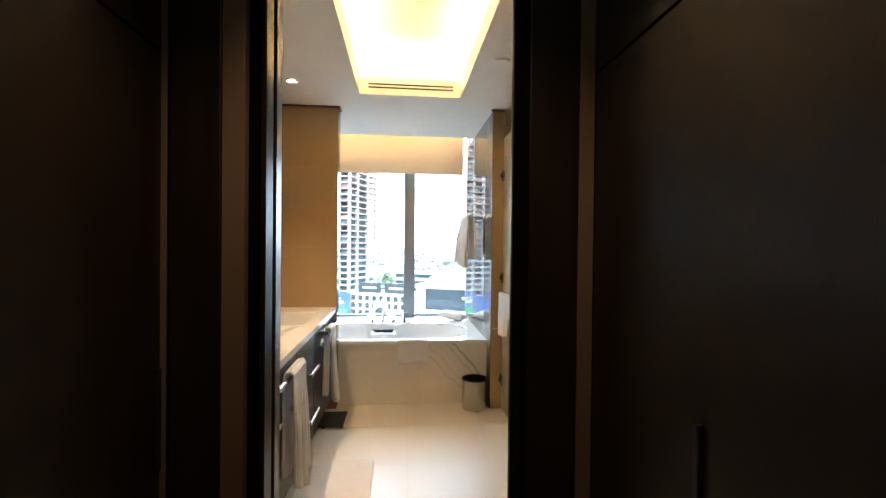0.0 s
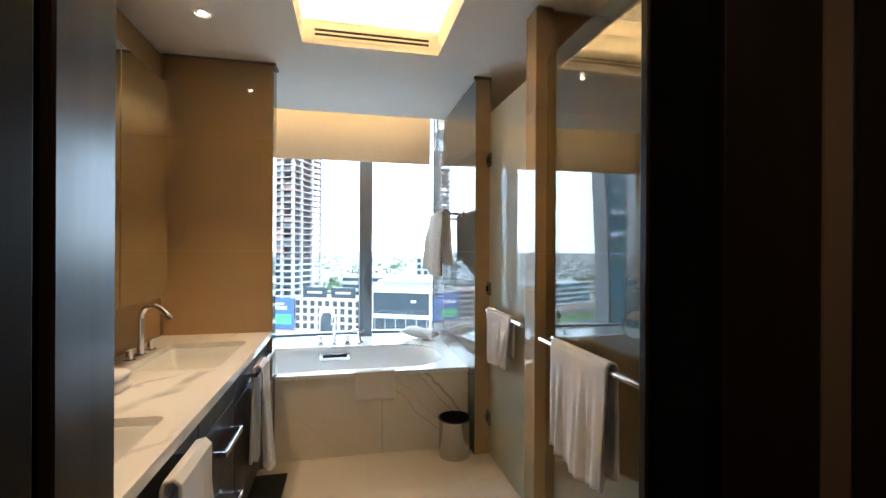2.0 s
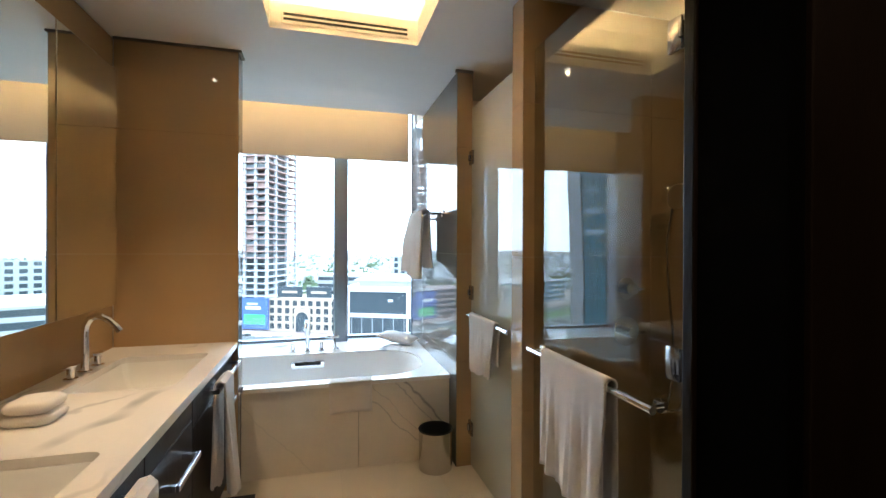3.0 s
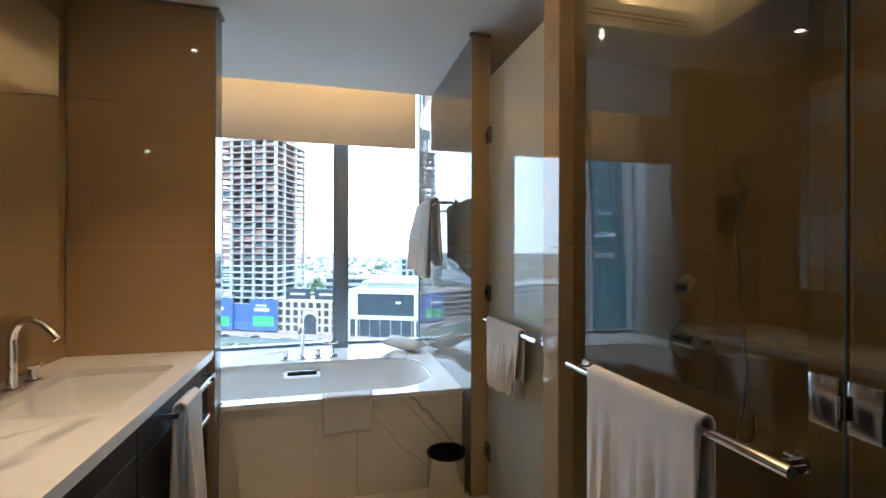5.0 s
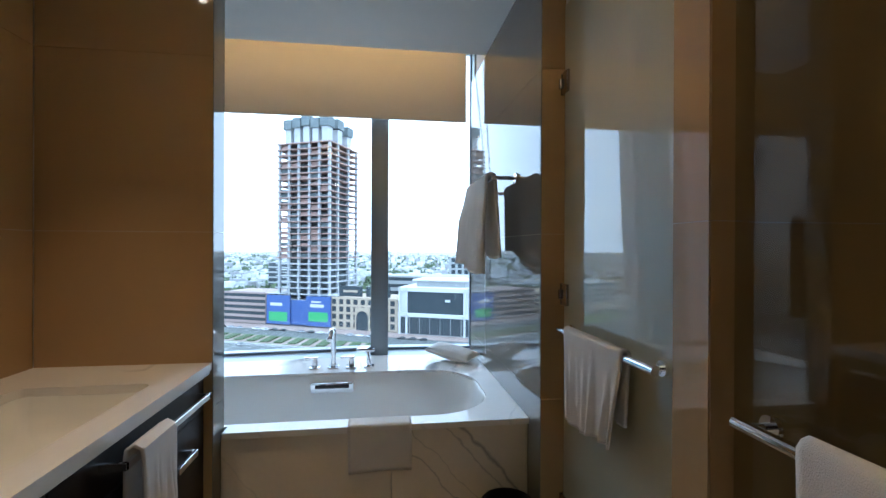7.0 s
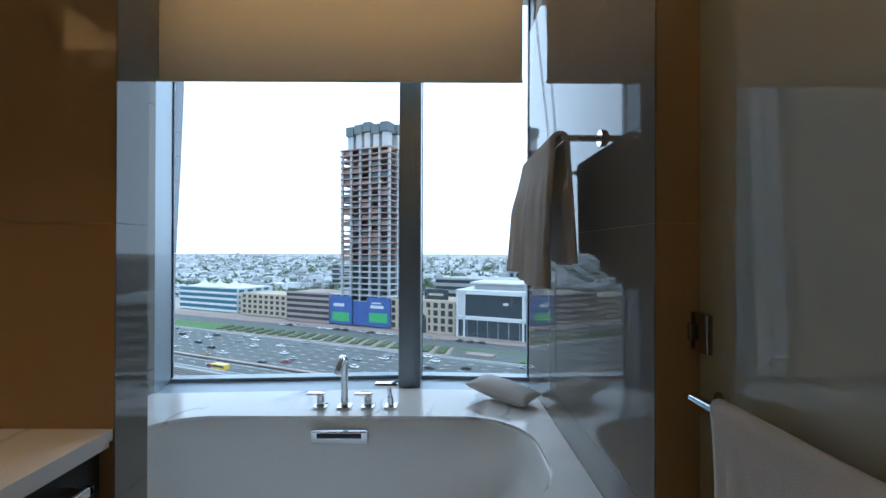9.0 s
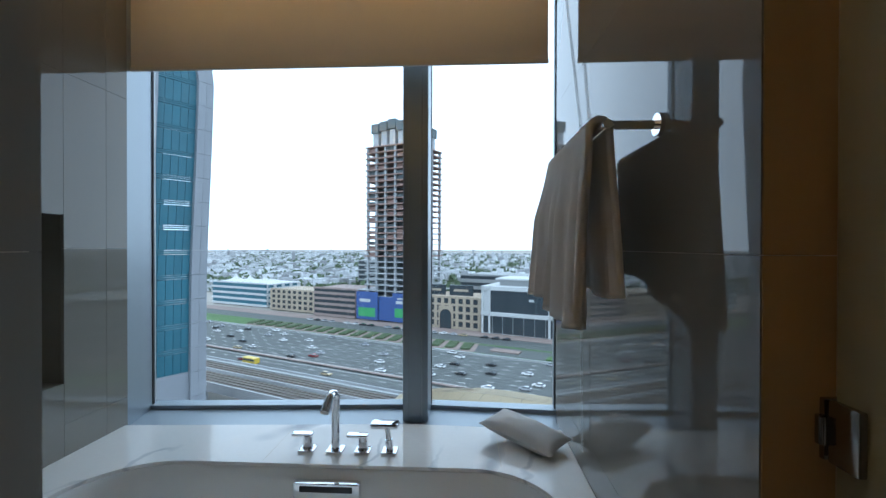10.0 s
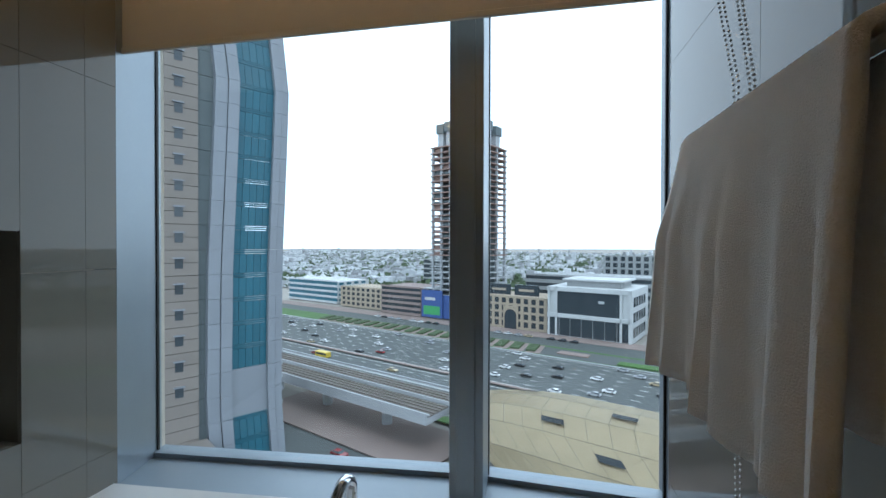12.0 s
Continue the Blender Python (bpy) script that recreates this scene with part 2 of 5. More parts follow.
def plate(outer, holes, z0, z1):
    """A slab with holes: loops of (x, y)."""
    bm = bmesh.new()
    loops = []
    for loop in [outer] + holes:
        vs = [bm.verts.new((p[0], p[1], z1)) for p in loop]
        loops.append(vs)
    edges = [bm.edges.new((vs[i], vs[(i + 1) % len(vs)])) for vs in loops for i in range(len(vs))]
    bmesh.ops.triangle_fill(bm, use_beauty=True, edges=edges)
    low = {v: bm.verts.new((v.co.x, v.co.y, z0)) for v in list(bm.verts)}
    for f in list(bm.faces):
        bm.faces.new([low[v] for v in f.verts][::-1])
    for vs in loops:
        for i in range(len(vs)):
            a, b = vs[i], vs[(i + 1) % len(vs)]
            bm.faces.new((a, b, low[b], low[a]))
    bmesh.ops.recalc_face_normals(bm, faces=bm.faces)
    return bm


def link(name, bm, mat, smooth=False):
    me = bpy.data.meshes.new(name)
    bm.to_mesh(me)
    bm.free()
    me.materials.append(mat)
    if smooth:
        me.shade_smooth()
        me.set_sharp_from_angle(angle=radians(40))
    return new(name, me)


def base(name, loc, label, category, group=""):
    e = new(name)
    e.location = loc
    e.empty_display_size = 0.1
    return tagged(e, label, category, group)


def part(name, bm, mat, parent, label="", smooth=False):
    ob = link(name, bm, mat, smooth)
    ob.parent = parent
    if parent.type == "EMPTY":
        ob.matrix_parent_inverse = Matrix.Translation(parent.location).inverted()
    return tagged(ob, label)


def setting(name, bm, mat, label, category="wall", smooth=False):
    return tagged(link(name, bm, mat, smooth), label, category, kind="structure")


def drape(bar, along, width, front, back, out, seed, r=0.016, flare=0.15, nu=34, nv=56, back_shift=0.0, lean=0.0):
    """A towel over a bar: bar is the middle of its top, along the bar's direction, out the way that its front faces."""
    rng = random.Random(seed)
    ph = [rng.uniform(0, 6.28) for _ in range(4)]
    along, out, bar = Vector(along).normalized(), Vector(out).normalized(), Vector(bar)
    total = front + math.pi * r + back
    bm = bmesh.new()
    grid = []
    for j in range(nv + 1):
        s = total * j / nv
        if s < front:
            d, o, drop = front - s, r, front - s
        elif s < front + math.pi * r:
            a = (s - front) / r
            o, drop = r * math.cos(a), -r * math.sin(a)
        else:
            o, drop = -r, s - front - math.pi * r
        row = []
        for i in range(nu + 1):
            u = i / nu - 0.5
            k = max(0, drop)
            wave = k * (0.055 * math.sin(15 * u + ph[0] + 1.2 * k) + 0.035 * math.sin(31 * u + ph[1]) + 0.012 * math.sin(57 * u + ph[2]))
            side = 1 if s < front + math.pi * r / 2 else -0.4
            off = o + side * abs(wave) * 0.9 * min(1, k * 6)
            w = width * (1 - flare * min(1, k * 2.5) * (0.5 + 0.3 * math.sin(ph[3])))
            sag = 0.05 * math.sin(5 * u + ph[1]) * k
            slide = back_shift * k if side < 0 else 0.0
            off += lean * (u + 0.5) * min(1, k * 5) if side > 0 else 0.0
            row.append(bm.verts.new(bar + along * (u * w + slide + 0.02 * k * math.sin(ph[2])) + out * off + Vector((0, 0, -drop + sag))))
        grid.append(row)
    for a, b in zip(grid, grid[1:]):
        for i in range(nu):
            bm.faces.new((a[i], a[i + 1], b[i + 1], b[i]))
    return bm


def towel(bm, label, category="towel", group=""):
    ob = tagged(link("towel", bm, M_TOWEL, True), label, category, group)
    mod = ob.modifiers.new("thickness", "SOLIDIFY")
    mod.thickness, mod.offset = 0.009, 1
    return ob


# ---- setting ----
floor = setting("floor", boxes((-0.2, 3.4, 4.22, 8.0, -0.12, -0.008)), M_GROUT, "pale limestone tiled bathroom floor", "floor")
setting("floor_hall", boxes((-0.2, 3.4, 1.0, 4.22, -0.12, 0.0)), M_CARPET, "dark hall floor before the bathroom", "floor")
setting("ceiling", plate([(-0.2, 4.3), (3.4, 4.3), (3.4, 7.70), (-0.2, 7.70)], [[(0.935, 4.75), (1.745, 4.75), (1.745, 6.39), (0.935, 6.39)]], CEIL, CEIL + 0.05), M_PAINT, "white painted ceiling with a lit coffer", "ceiling")
coffer = bmesh.new()
for x0, x1, y0, y1 in ((0.925, 0.939, 4.74, 6.40), (1.741, 1.755, 4.74, 6.40), (0.939, 1.741, 4.74, 4.754), (0.939, 1.741, 6.386, 6.40)):
    box(coffer, x0, x1, y0, y1, CEIL - 0.002, CEIL + 0.14)
for x0, x1, y0, y1 in ((0.78, 0.925, 4.60, 6.54), (1.755, 1.875, 4.60, 6.54), (0.925, 1.755, 4.60, 4.74), (0.925, 1.755, 6.40, 6.54)):
    box(coffer, x0, x1, y0, y1, CEIL + 0.055, CEIL + 0.075)
for x0, x1, y0, y1 in ((0.76, 0.78, 4.58, 6.56), (1.875, 1.895, 4.58, 6.56), (0.78, 1.875, 4.58, 4.60), (0.78, 1.875, 6.54, 6.56)):
    box(coffer, x0, x1, y0, y1, CEIL + 0.055, CEIL + 0.34)
box(coffer, 0.76, 1.895, 4.58, 6.56, CEIL + 0.34, CEIL + 0.36)
setting("ceiling_coffer", coffer, M_PAINT, "white recessed ceiling coffer with hidden warm light", "ceiling")
for name, b in (("coffer_led_strip", (0.82, 0.84, 4.7, 6.34)), ("coffer_led_strip", (1.815, 1.835, 4.7, 6.34)), ("coffer_led_strip", (0.95, 1.72, 6.46, 6.48)), ("coffer_led_strip", (0.95, 1.72, 4.65, 4.67))):
    tagged(link(name, boxes((*b, CEIL + 0.076, CEIL + 0.09)), M_LED), "warm led strip hidden in the ceiling coffer", "light strip", "coffer lights")
# window pocket over the bath
setting("ceiling_window_pocket", boxes((-0.2, 2.4, 7.70, 8.5, 2.95, 3.0), (-0.2, 2.4, 7.70, 7.72, CEIL + 0.052, 2.95)), M_PAINT, "white blind pocket above the window", "ceiling")
tagged(link("window_led_strip", boxes((0.06, 2.0, 7.725, 7.745, 2.66, 2.675)), M_LED_SOFT), "warm led strip hidden above the blind", "light strip")

# end wall of the hall with the doorway
setting("wall_hall_left", boxes((-0.2, 0.80, 4.25, 4.54, 0, 2.8)), M_HALL, "brown wall beside the dark doorway")
setting("trim_wardrobe", boxes((0.598, 0.632, 4.192, 4.249, 0, 2.5)), M_HALL, "narrow brown strip between wardrobe and door casing", "trim")
setting("trim_casing", boxes((0.768, 0.83, 4.184, 4.249, 0, 2.5)), M_HALL, "brown upright strip beside the door jamb", "trim")
setting("wall_hall_right", boxes((1.69, 3.4, 4.235, 4.336, 0, 2.8), (1.672, 1.69, 4.235, 4.318, 0, 2.8)), M_HALL, "beige wall beside the dark doorway")
setting("trim_casing_right", boxes((1.83, 1.878, 4.204, 4.234, 0, 2.5)), M_HALL, "brown upright strip beside the dark casing", "trim")
setting("wall_over_door", boxes((0.80, 1.672, 4.25, 4.336, 2.5, 2.8)), M_HALL, "wall above the doorway")
casing = base("door_1", (1.25, 4.3, 0), "dark wenge door frame of the bathroom, standing open", "door frame")
casing["kind"] = "structure"
part("casing_left", boxes((0.633, 0.767, 4.172, 4.249, 0, 2.5), bevel=0.002), M_WOOD, casing)
part("casing_right", boxes((1.672, 1.829, 4.206, 4.234, 0, 2.5), bevel=0.002), M_WOOD, casing)
# The M_VOID strips at both jambs are added to stand for deep shade.
part("dark_strip_left", boxes((0.831, 0.869, 4.215, 4.249, 0, 2.5), (0.801, 0.874, 4.2505, 4.296, 0, 2.5)), M_VOID, casing, "black strip standing in for the shade of the door pocket")
part("jamb_right", boxes((1.645, 1.685, 4.319, 4.336, 0, 2.5), bevel=0.002), M_WOOD, casing)
part("dark_strip_right", boxes((1.65, 1.671, 4.212, 4.318, 0, 2.5)), M_VOID, casing, "black strip standing in for the shade of the door pocket")
part("jamb_left", boxes((0.8695, 0.886, 4.195, 4.268, 0, 2.5), bevel=0.003), M_LACQUER, casing, "glossy dark lacquered jamb")
leaf = bmesh.new()
loft(leaf, [[Vector((0.801, 4.30, z)), Vector((0.884, 4.298, z)), Vector((0.886, 4.303, z)), Vector((0.842, 4.526, z)), Vector((0.838, 4.532, z)), Vector((0.801, 4.532, z))] for z in (0.0, 2.5)], True, True)
part("sliding_leaf", leaf, M_LACQUER, casing, "face of the dark lacquered door leaf standing ajar")
part("head", boxes((0.888, 1.644, 4.22, 4.336, 2.46, 2.5), bevel=0.002), M_WOOD, casing)

# hall behind the camera
setting("ceiling_hall", boxes((-0.2, 3.4, 1.0, 4.235, 2.5, 2.55)), M_PAINT, "hall ceiling", "ceiling")
setting("wall_hall_back", boxes((-0.2, 3.4, 0.9, 1.0, 0, 2.8)), M_HALL, "plain hall wall")


def wardrobe(x0, x1, front, y0, y1, handle_y, label):
    w = base("wardrobe", ((x0 + x1) / 2, (y0 + y1) / 2, 0), label, "wardrobe", "hall wardrobes")
    s = 1 if front > (x0 + x1) / 2 else -1
    part("body", boxes((min(x0, front - s * 0.03), max(x1 - s * 0.03 if s > 0 else x1, front - s * 0.03), y0, y1, 0.0, 2.498) if s > 0 else (front + 0.03, x1, y0, y1, 0, 2.498)), M_WOOD, w)
    n = 3
    for i in range(n):
        a, b = y0 + (y1 - y0) * i / n + 0.003, y0 + (y1 - y0) * (i + 1) / n - 0.003
        xs = (front - 0.03, front) if s > 0 else (front, front + 0.03)
        d = part("door", boxes((*xs, a, b, 0.06, 1.96), bevel=0.002), M_WOOD, w)
        part("top_panel", boxes((*xs, a, b, 1.968, 2.495), bevel=0.002), M_WOOD, w)
        hy = b - handle_y
        hx = (front, front + 0.012) if s > 0 else (front - 0.012, front)
        part("handle", boxes((*hx, hy - 0.008, hy + 0.008, 0.78, 1.07), bevel=0.003), M_BLACK, d, "slim black bar handle")
    return w


wardrobe(0.0, 0.597, 0.597, 1.0, 4.248, 0.07, "dark wenge wardrobe with flush doors along the hall")
wardrobe(1.88, 2.5, 1.88, 1.0, 4.203, 0.5, "dark wenge wardrobe with flush doors facing the other")
lamp = base("hall_downlight", (1.26, 3.5, 2.5), "small warm recessed downlight in the hall ceiling", "downlight")
part("lens", rods(((1.26, 3.5, 2.485), (1.26, 3.5, 2.499), 0.03)), M_BULB, lamp)

# bathroom shell
wall_left = setting("wall_left", boxes((-0.2, 0.075, 4.54, 6.742, 0, CEIL)), M_GROUT, "cream tiled wall behind the vanity")
wall_column = setting("wall_column", boxes((-0.2, 0.718, 6.742, 6.838, 0, CEIL + 0.0)), M_GROUT, "cream tiled partition wall at the vanity's end")
wall_alcove = setting("wall_alcove", boxes((-0.2, -0.08, 6.838, 8.3, 0, 2.95)), M_GROUT, "tiled wall of the bath alcove with a niche, coloured as in shade")
wall_bath = setting("wall_bath_right", boxes((2.075, 2.160, 6.662, 8.14, 0, CEIL)), M_GROUT, "tiled partition between bath and toilet, coloured as in shade")
wall_shower = setting("wall_shower_back", boxes((2.19, 3.3, 5.76, 5.80, 0, CEIL)), M_GROUT, "cream tiled back wall of the shower")
post = setting("shower_post", boxes((2.103, 2.182, 5.734, 5.828, 0, CEIL)), M_GROUT, "cream tiled post between the glass doors")
wall_side = setting("wall_shower_side", boxes((3.3, 3.4, 4.3365, 8.3, 0, 2.95)), M_BEIGE, "cream wall of the shower")
setting("wall_toilet_end", boxes((2.160, 3.3, 7.2, 7.3, 0, CEIL)), M_BEIGE, "cream wall behind the frosted door")
setting("wall_over_bath", boxes((2.10, 2.4, 7.72, 8.14, CEIL, 2.95)), M_PAINT, "white wall end in the blind pocket")
# Solid strips fill the gap; their dark colour stands for its shadow.
setting("trim_column", boxes((0.09, 0.745, 6.724, 6.742, CEIL - 0.014, CEIL - 0.002), (0.72, 0.745, 6.742, 6.85, CEIL - 0.014, CEIL - 0.002)), M_GAPSHADE, "dark strip painted as the shadow gap under the ceiling", "trim")
setting("trim_bath_wall", boxes((2.05, 2.17, 6.64, 6.662, CEIL - 0.02, CEIL - 0.002)), M_GAPSHADE, "dark strip painted as the shadow gap under the ceiling", "trim")

JOINTS = [0.0, 0.70, 1.40, 2.10, 2.594]


def tiles(parent, axis, plane, depth, a, b, step, mat, levels=JOINTS, skip=None, start=None):
    """Tiles on a wall whose face lies at plane; depth is signed, into the wall."""
    gap = 0.0007
    cuts = [a]
    p = (a if start is None else start) + step
    while p < b - 0.05:
        if p > a + 0.05:
            cuts.append(p)
        p += step
    cuts.append(b)
    for z0, z1 in zip(levels, levels[1:]):
        for c0, c1 in zip(cuts, cuts[1:]):
            if skip and skip((c0 + c1) / 2, (z0 + z1) / 2):
                continue
            lo, hi = min(plane, plane + depth), max(plane, plane + depth)
            if axis == "x":
                bm = boxes((lo, hi, c0 + gap, c1 - gap, z0 + gap, z1 - gap))
            else:
                bm = boxes((c0 + gap, c1 - gap, lo, hi, z0 + gap, z1 - gap))
            part("tile", bm, mat, parent)


tiles(wall_left, "x", 0.09, -0.014, 4.56, 6.726, 1.2, M_TILE)
tiles(wall_column, "y", 6.728, 0.013, 0.092, 0.73, 0.638, M_TILE)
tiles(wall_column, "x", 0.732, -0.013, 6.728, 6.852, 1.0, M_TILE_SHADED)
tiles(wall_column, "y", 6.852, -0.013, -0.05, 0.73, 0.8, M_TILE_SHADED)
tiles(wall_bath, "x", 2.062, 0.012, 6.65, 8.14, 0.9, M_TILE_SHADED)
tiles(wall_bath, "y", 6.648, 0.012, 2.064, 2.17, 1.0, M_TILE)
tiles(wall_shower, "y", 5.746, 0.013, 2.185, 3.3, 0.62, M_TILE)
tiles(post, "x", 2.090, 0.012, 5.72, 5.838, 1.0, M_TILE)
tiles(post, "y", 5.718, 0.013, 2.092, 2.184, 1.0, M_TILE)
tiles(wall_side, "x", 3.29, 0.009, 4.38, 5.742, 0.65, M_TILE)

# alcove wall with its niche, z 0.87 to 1.53
NICHE = (7.30, 7.633, 0.865, 1.535)
tiles(wall_alcove, "x", 0.03, -0.013, 6.854, NICHE[0], 1.0, M_TILE_SHADED, [0, 0.70, 1.40, 2.10, 2.94])
tiles(wall_alcove, "x", 0.03, -0.013, NICHE[1], 7.84, 1.0, M_TILE_SHADED, [0, 0.70, 1.40, 2.10, 2.94])
tiles(wall_alcove, "x", 0.03, -0.013, 7.84, 7.96, 1.0, M_TILE_SHADED, [0, 0.70, 1.40, 2.10, 2.94])
tiles(wall_alcove, "x", 0.03, -0.013, NICHE[0], NICHE[1], 1.0, M_TILE_SHADED, [0, NICHE[2]])
tiles(wall_alcove, "x", 0.03, -0.013, NICHE[0], NICHE[1], 1.0, M_TILE_SHADED, [NICHE[3], 2.1, 2.94])
part("niche_lining", boxes((-0.078, 0.016, NICHE[0] - 0.01, NICHE[0], NICHE[2] - 0.01, NICHE[3] + 0.01), (-0.078, 0.016, NICHE[1], NICHE[1] + 0.01, NICHE[2] - 0.01, NICHE[3] + 0.01),
                           (-0.078, 0.016, NICHE[0], NICHE[1], NICHE[2] - 0.01, NICHE[2]), (-0.078, 0.016, NICHE[0], NICHE[1], NICHE[3], NICHE[3] + 0.01)), M_TILE_SHADED, wall_alcove, "stone lining of the wall niche, coloured as in shade")
for r in range(17):
    for c in range(8):
        y, z = NICHE[0] + 0.003 + c * 0.0412, NICHE[2] + 0.004 + r * 0.039
        part("mosaic_tile", boxes((-0.08, -0.072, y, y + 0.038, z, z + 0.036)), M_TILE_SHADED, wall_alcove)

# floor tiles
for x0, x1 in ((0.09, 0.73), (0.73, 1.331), (1.331, 1.932), (1.932, 2.533), (2.533, 3.29)):
    for y0, y1 in ((4.23, 4.52), (4.52, 5.121), (5.121, 5.722), (5.722, 6.323), (6.323, 6.93), (6.93, 7.2)):
        part("floor_tile", boxes((x0 + 0.001, x1 - 0.001, y0 + 0.001, y1 - 0.001, -0.008, 0.0)), M_FLOOR, floor)

# ---- window ----
A0, A1, A2 = Vector((-0.085, 8.205)), Vector((1.376, 8.312)), Vector((2.20, 8.256))
window = base("window_1", (1.0, 8.2, 0.57), "two-pane aluminium framed window behind the bath", "window")
window["kind"] = "structure"


def strip(p, q, back0, back1, z0, z1):
    """A bar along p-q in plan, from back0 to back1 behind that line."""
    d = (q - p).normalized()
    nrm = Vector((-d.y, d.x))
    bm = bmesh.new()
    ring = [p + nrm * back0, q + nrm * back0, q + nrm * back1, p + nrm * back1]
    return loft(bm, [[Vector((v.x, v.y, z0)) for v in ring], [Vector((v.x, v.y, z1)) for v in ring]], True, True)


TOPW = 2.94
for p, q in ((A0, A1), (A1, A2)):
    d = (q - p).normalized()
    pane = part("pane", strip(p + d * 0.06, q - d * 0.05, 0.0, 0.012, 0.566, TOPW), M_PANE, window, "clear window pane")
    pane.visible_shadow = False
    part("sill", strip(p, q, -0.272, 0.03, 0.50, 0.556), M_ALU, window, "grey aluminium window sill")
    part("bottom_rail", strip(p + d * 0.05, q - d * 0.02, -0.03, 0.05, 0.5565, 0.576), M_ALU, window)
    part("sill_edge", strip(p, q, -0.29, -0.273, 0.50, 0.568), M_ALU, window)
    part("head_rail", strip(p, q, -0.03, 0.05, TOPW, TOPW + 0.06), M_ALU, window)
for x, y in ((-0.028, 8.212), (1.318, 8.302), (1.438, 8.302), (2.083, 8.262)):
    part("gasket", boxes((x - 0.006, x + 0.006, y - 0.012, y, 0.5765, TOPW)), M_BLACK, window, "black rubber glazing gasket")
part("sill_corner", boxes((1.33, 1.42, 8.022, 8.30, 0.50, 0.5555)), M_ALU, window)
part("mullion", boxes((1.316, 1.440, 8.10, 8.36, 0.5565, TOPW), bevel=0.004), M_ALU, window, "deep grey aluminium mullion")
part("mullion_cap", boxes((1.345, 1.411, 8.085, 8.0995, 0.5565, TOPW), bevel=0.002), M_ALU, window)
jl = bmesh.new()
loft(jl, [[Vector((-0.2, 7.962, z)), Vector((0.028, 7.962, z)), Vector((-0.035, 8.235, z)), Vector((-0.2, 8.28, z))] for z in (0.557, 2.95)], True, True)
part("jamb_left", jl, M_ALU, window, "splayed grey aluminium window jamb")
part("jamb_right", boxes((2.085, 2.2, 8.142, 8.34, 0.57, 2.95), bevel=0.003), M_ALU, window)
setting("wall_window_below", strip(A0, A2, -0.29, 0.02, -0.1, 0.49), M_BEIGE, "wall below the window")
setting("wall_window_left", boxes((-0.4, -0.2, 4.0, 8.4, -0.1, 3.0)), M_BEIGE, "outer wall")

# blind
blind = base("roller_blind", (1.0, 8.0, 2.95), "cream fabric roller blind half lowered over the window", "blind")
part("fabric", boxes((0.012, 1.995, 7.998, 8.0, 2.262, 2.93)), M_BLIND, blind)
part("bottom_bar", boxes((0.010, 1.997, 7.992, 8.006, 2.246, 2.268), bevel=0.003), M_BLIND, blind)
part("roller", rods(((0.01, 8.02, 2.92), (1.997, 8.02, 2.92), 0.022)), M_ALU, blind)
for off in (0.0, 0.022):
    line = [Vector((2.028, 7.97 - off, 2.86)), Vector((2.046, 7.63 - off, 1.85)), Vector((2.048, 7.60 - off, 0.66))]
    bm = bmesh.new()
    for p, q in zip(line, line[1:]):
        n = int((q - p).length / 0.0135)
        for i in range(n):
            bmesh.ops.create_icosphere(bm, subdivisions=1, radius=0.0036, matrix=Matrix.Translation(p.lerp(q, i / n)))
    part("bead_chain", bm, M_STEEL, blind, "beaded steel pull chain")

# ---- bath ----
bath = base("bathtub", (1.1, 7.3, 0), "white oval bathtub set in a veined marble deck", "bathtub")
BC, BH = (1.085, 7.255), (0.86, 0.378)
hole = [(p.x, p.y) for p in rounded(*BC, *BH, 0.30, 0, 12)]
back = [(2.060, 8.005), (1.376, 8.035), (0.03, 7.945)]
part("deck", plate([(0.03, 6.854), (0.745, 6.854), (0.745, 6.785), (2.060, 6.785)] + back, [hole], 0.545, 0.571), M_MARBLE, bath, "white marble deck with grey veins")
for jx in (0.83, 1.76):
    part("joint", boxes((jx - 0.0008, jx + 0.0008, 7.65, 7.95, 0.57, 0.5714)), M_GROUT, bath)
bowl = bmesh.new()
rings = []
for z, ins in ((0.56, -0.012), (0.557, 0.004), (0.545, 0.010), (0.48, 0.022), (0.36, 0.05), (0.22, 0.085), (0.15, 0.13), (0.12, 0.19)):
    rings.append(rounded(*BC, BH[0] - ins * 1.5, BH[1] - ins, max(0.30 - ins, 0.06), z, 12))
loft(bowl, rings, False, True)
part("bowl", bowl, M_CERAMIC, bath, "glossy white bath bowl", True)
for x0, x1 in ((0.735, 1.4405), (1.4435, 2.060)):
    part("apron_panel", boxes((x0, x1, 6.805, 6.83, 0.0, 0.544), bevel=0.001), M_APRON, bath, "cream marble front panel with grey veins")
ov = part("overflow", boxes((0.970, 1.229, 7.588, 7.630, 0.458, 0.522), bevel=0.012), M_CHROME, bath, "chrome overflow plate with a dark slot", True)
part("slot", boxes((1.0, 1.2, 7.5855, 7.5878, 0.488, 0.510)), M_BLACK, ov)


def lever_tap(x, y, z):
    """A square foot, a round stem and a flat lever that widens into a rounded paddle."""
    bm = boxes((x - 0.031, x + 0.031, y - 0.031, y + 0.031, z, z + 0.009), bevel=0.002)
    cyl(bm, (x, y, z + 0.009), (x, y, z + 0.020), 0.023, 0.019)
    cyl(bm, (x, y, z + 0.020), (x, y, z + 0.060), 0.019)
    box(bm, x - 0.066, x + 0.022, y - 0.017, y + 0.017, z + 0.058, z + 0.072, bevel=0.005)
    return bm


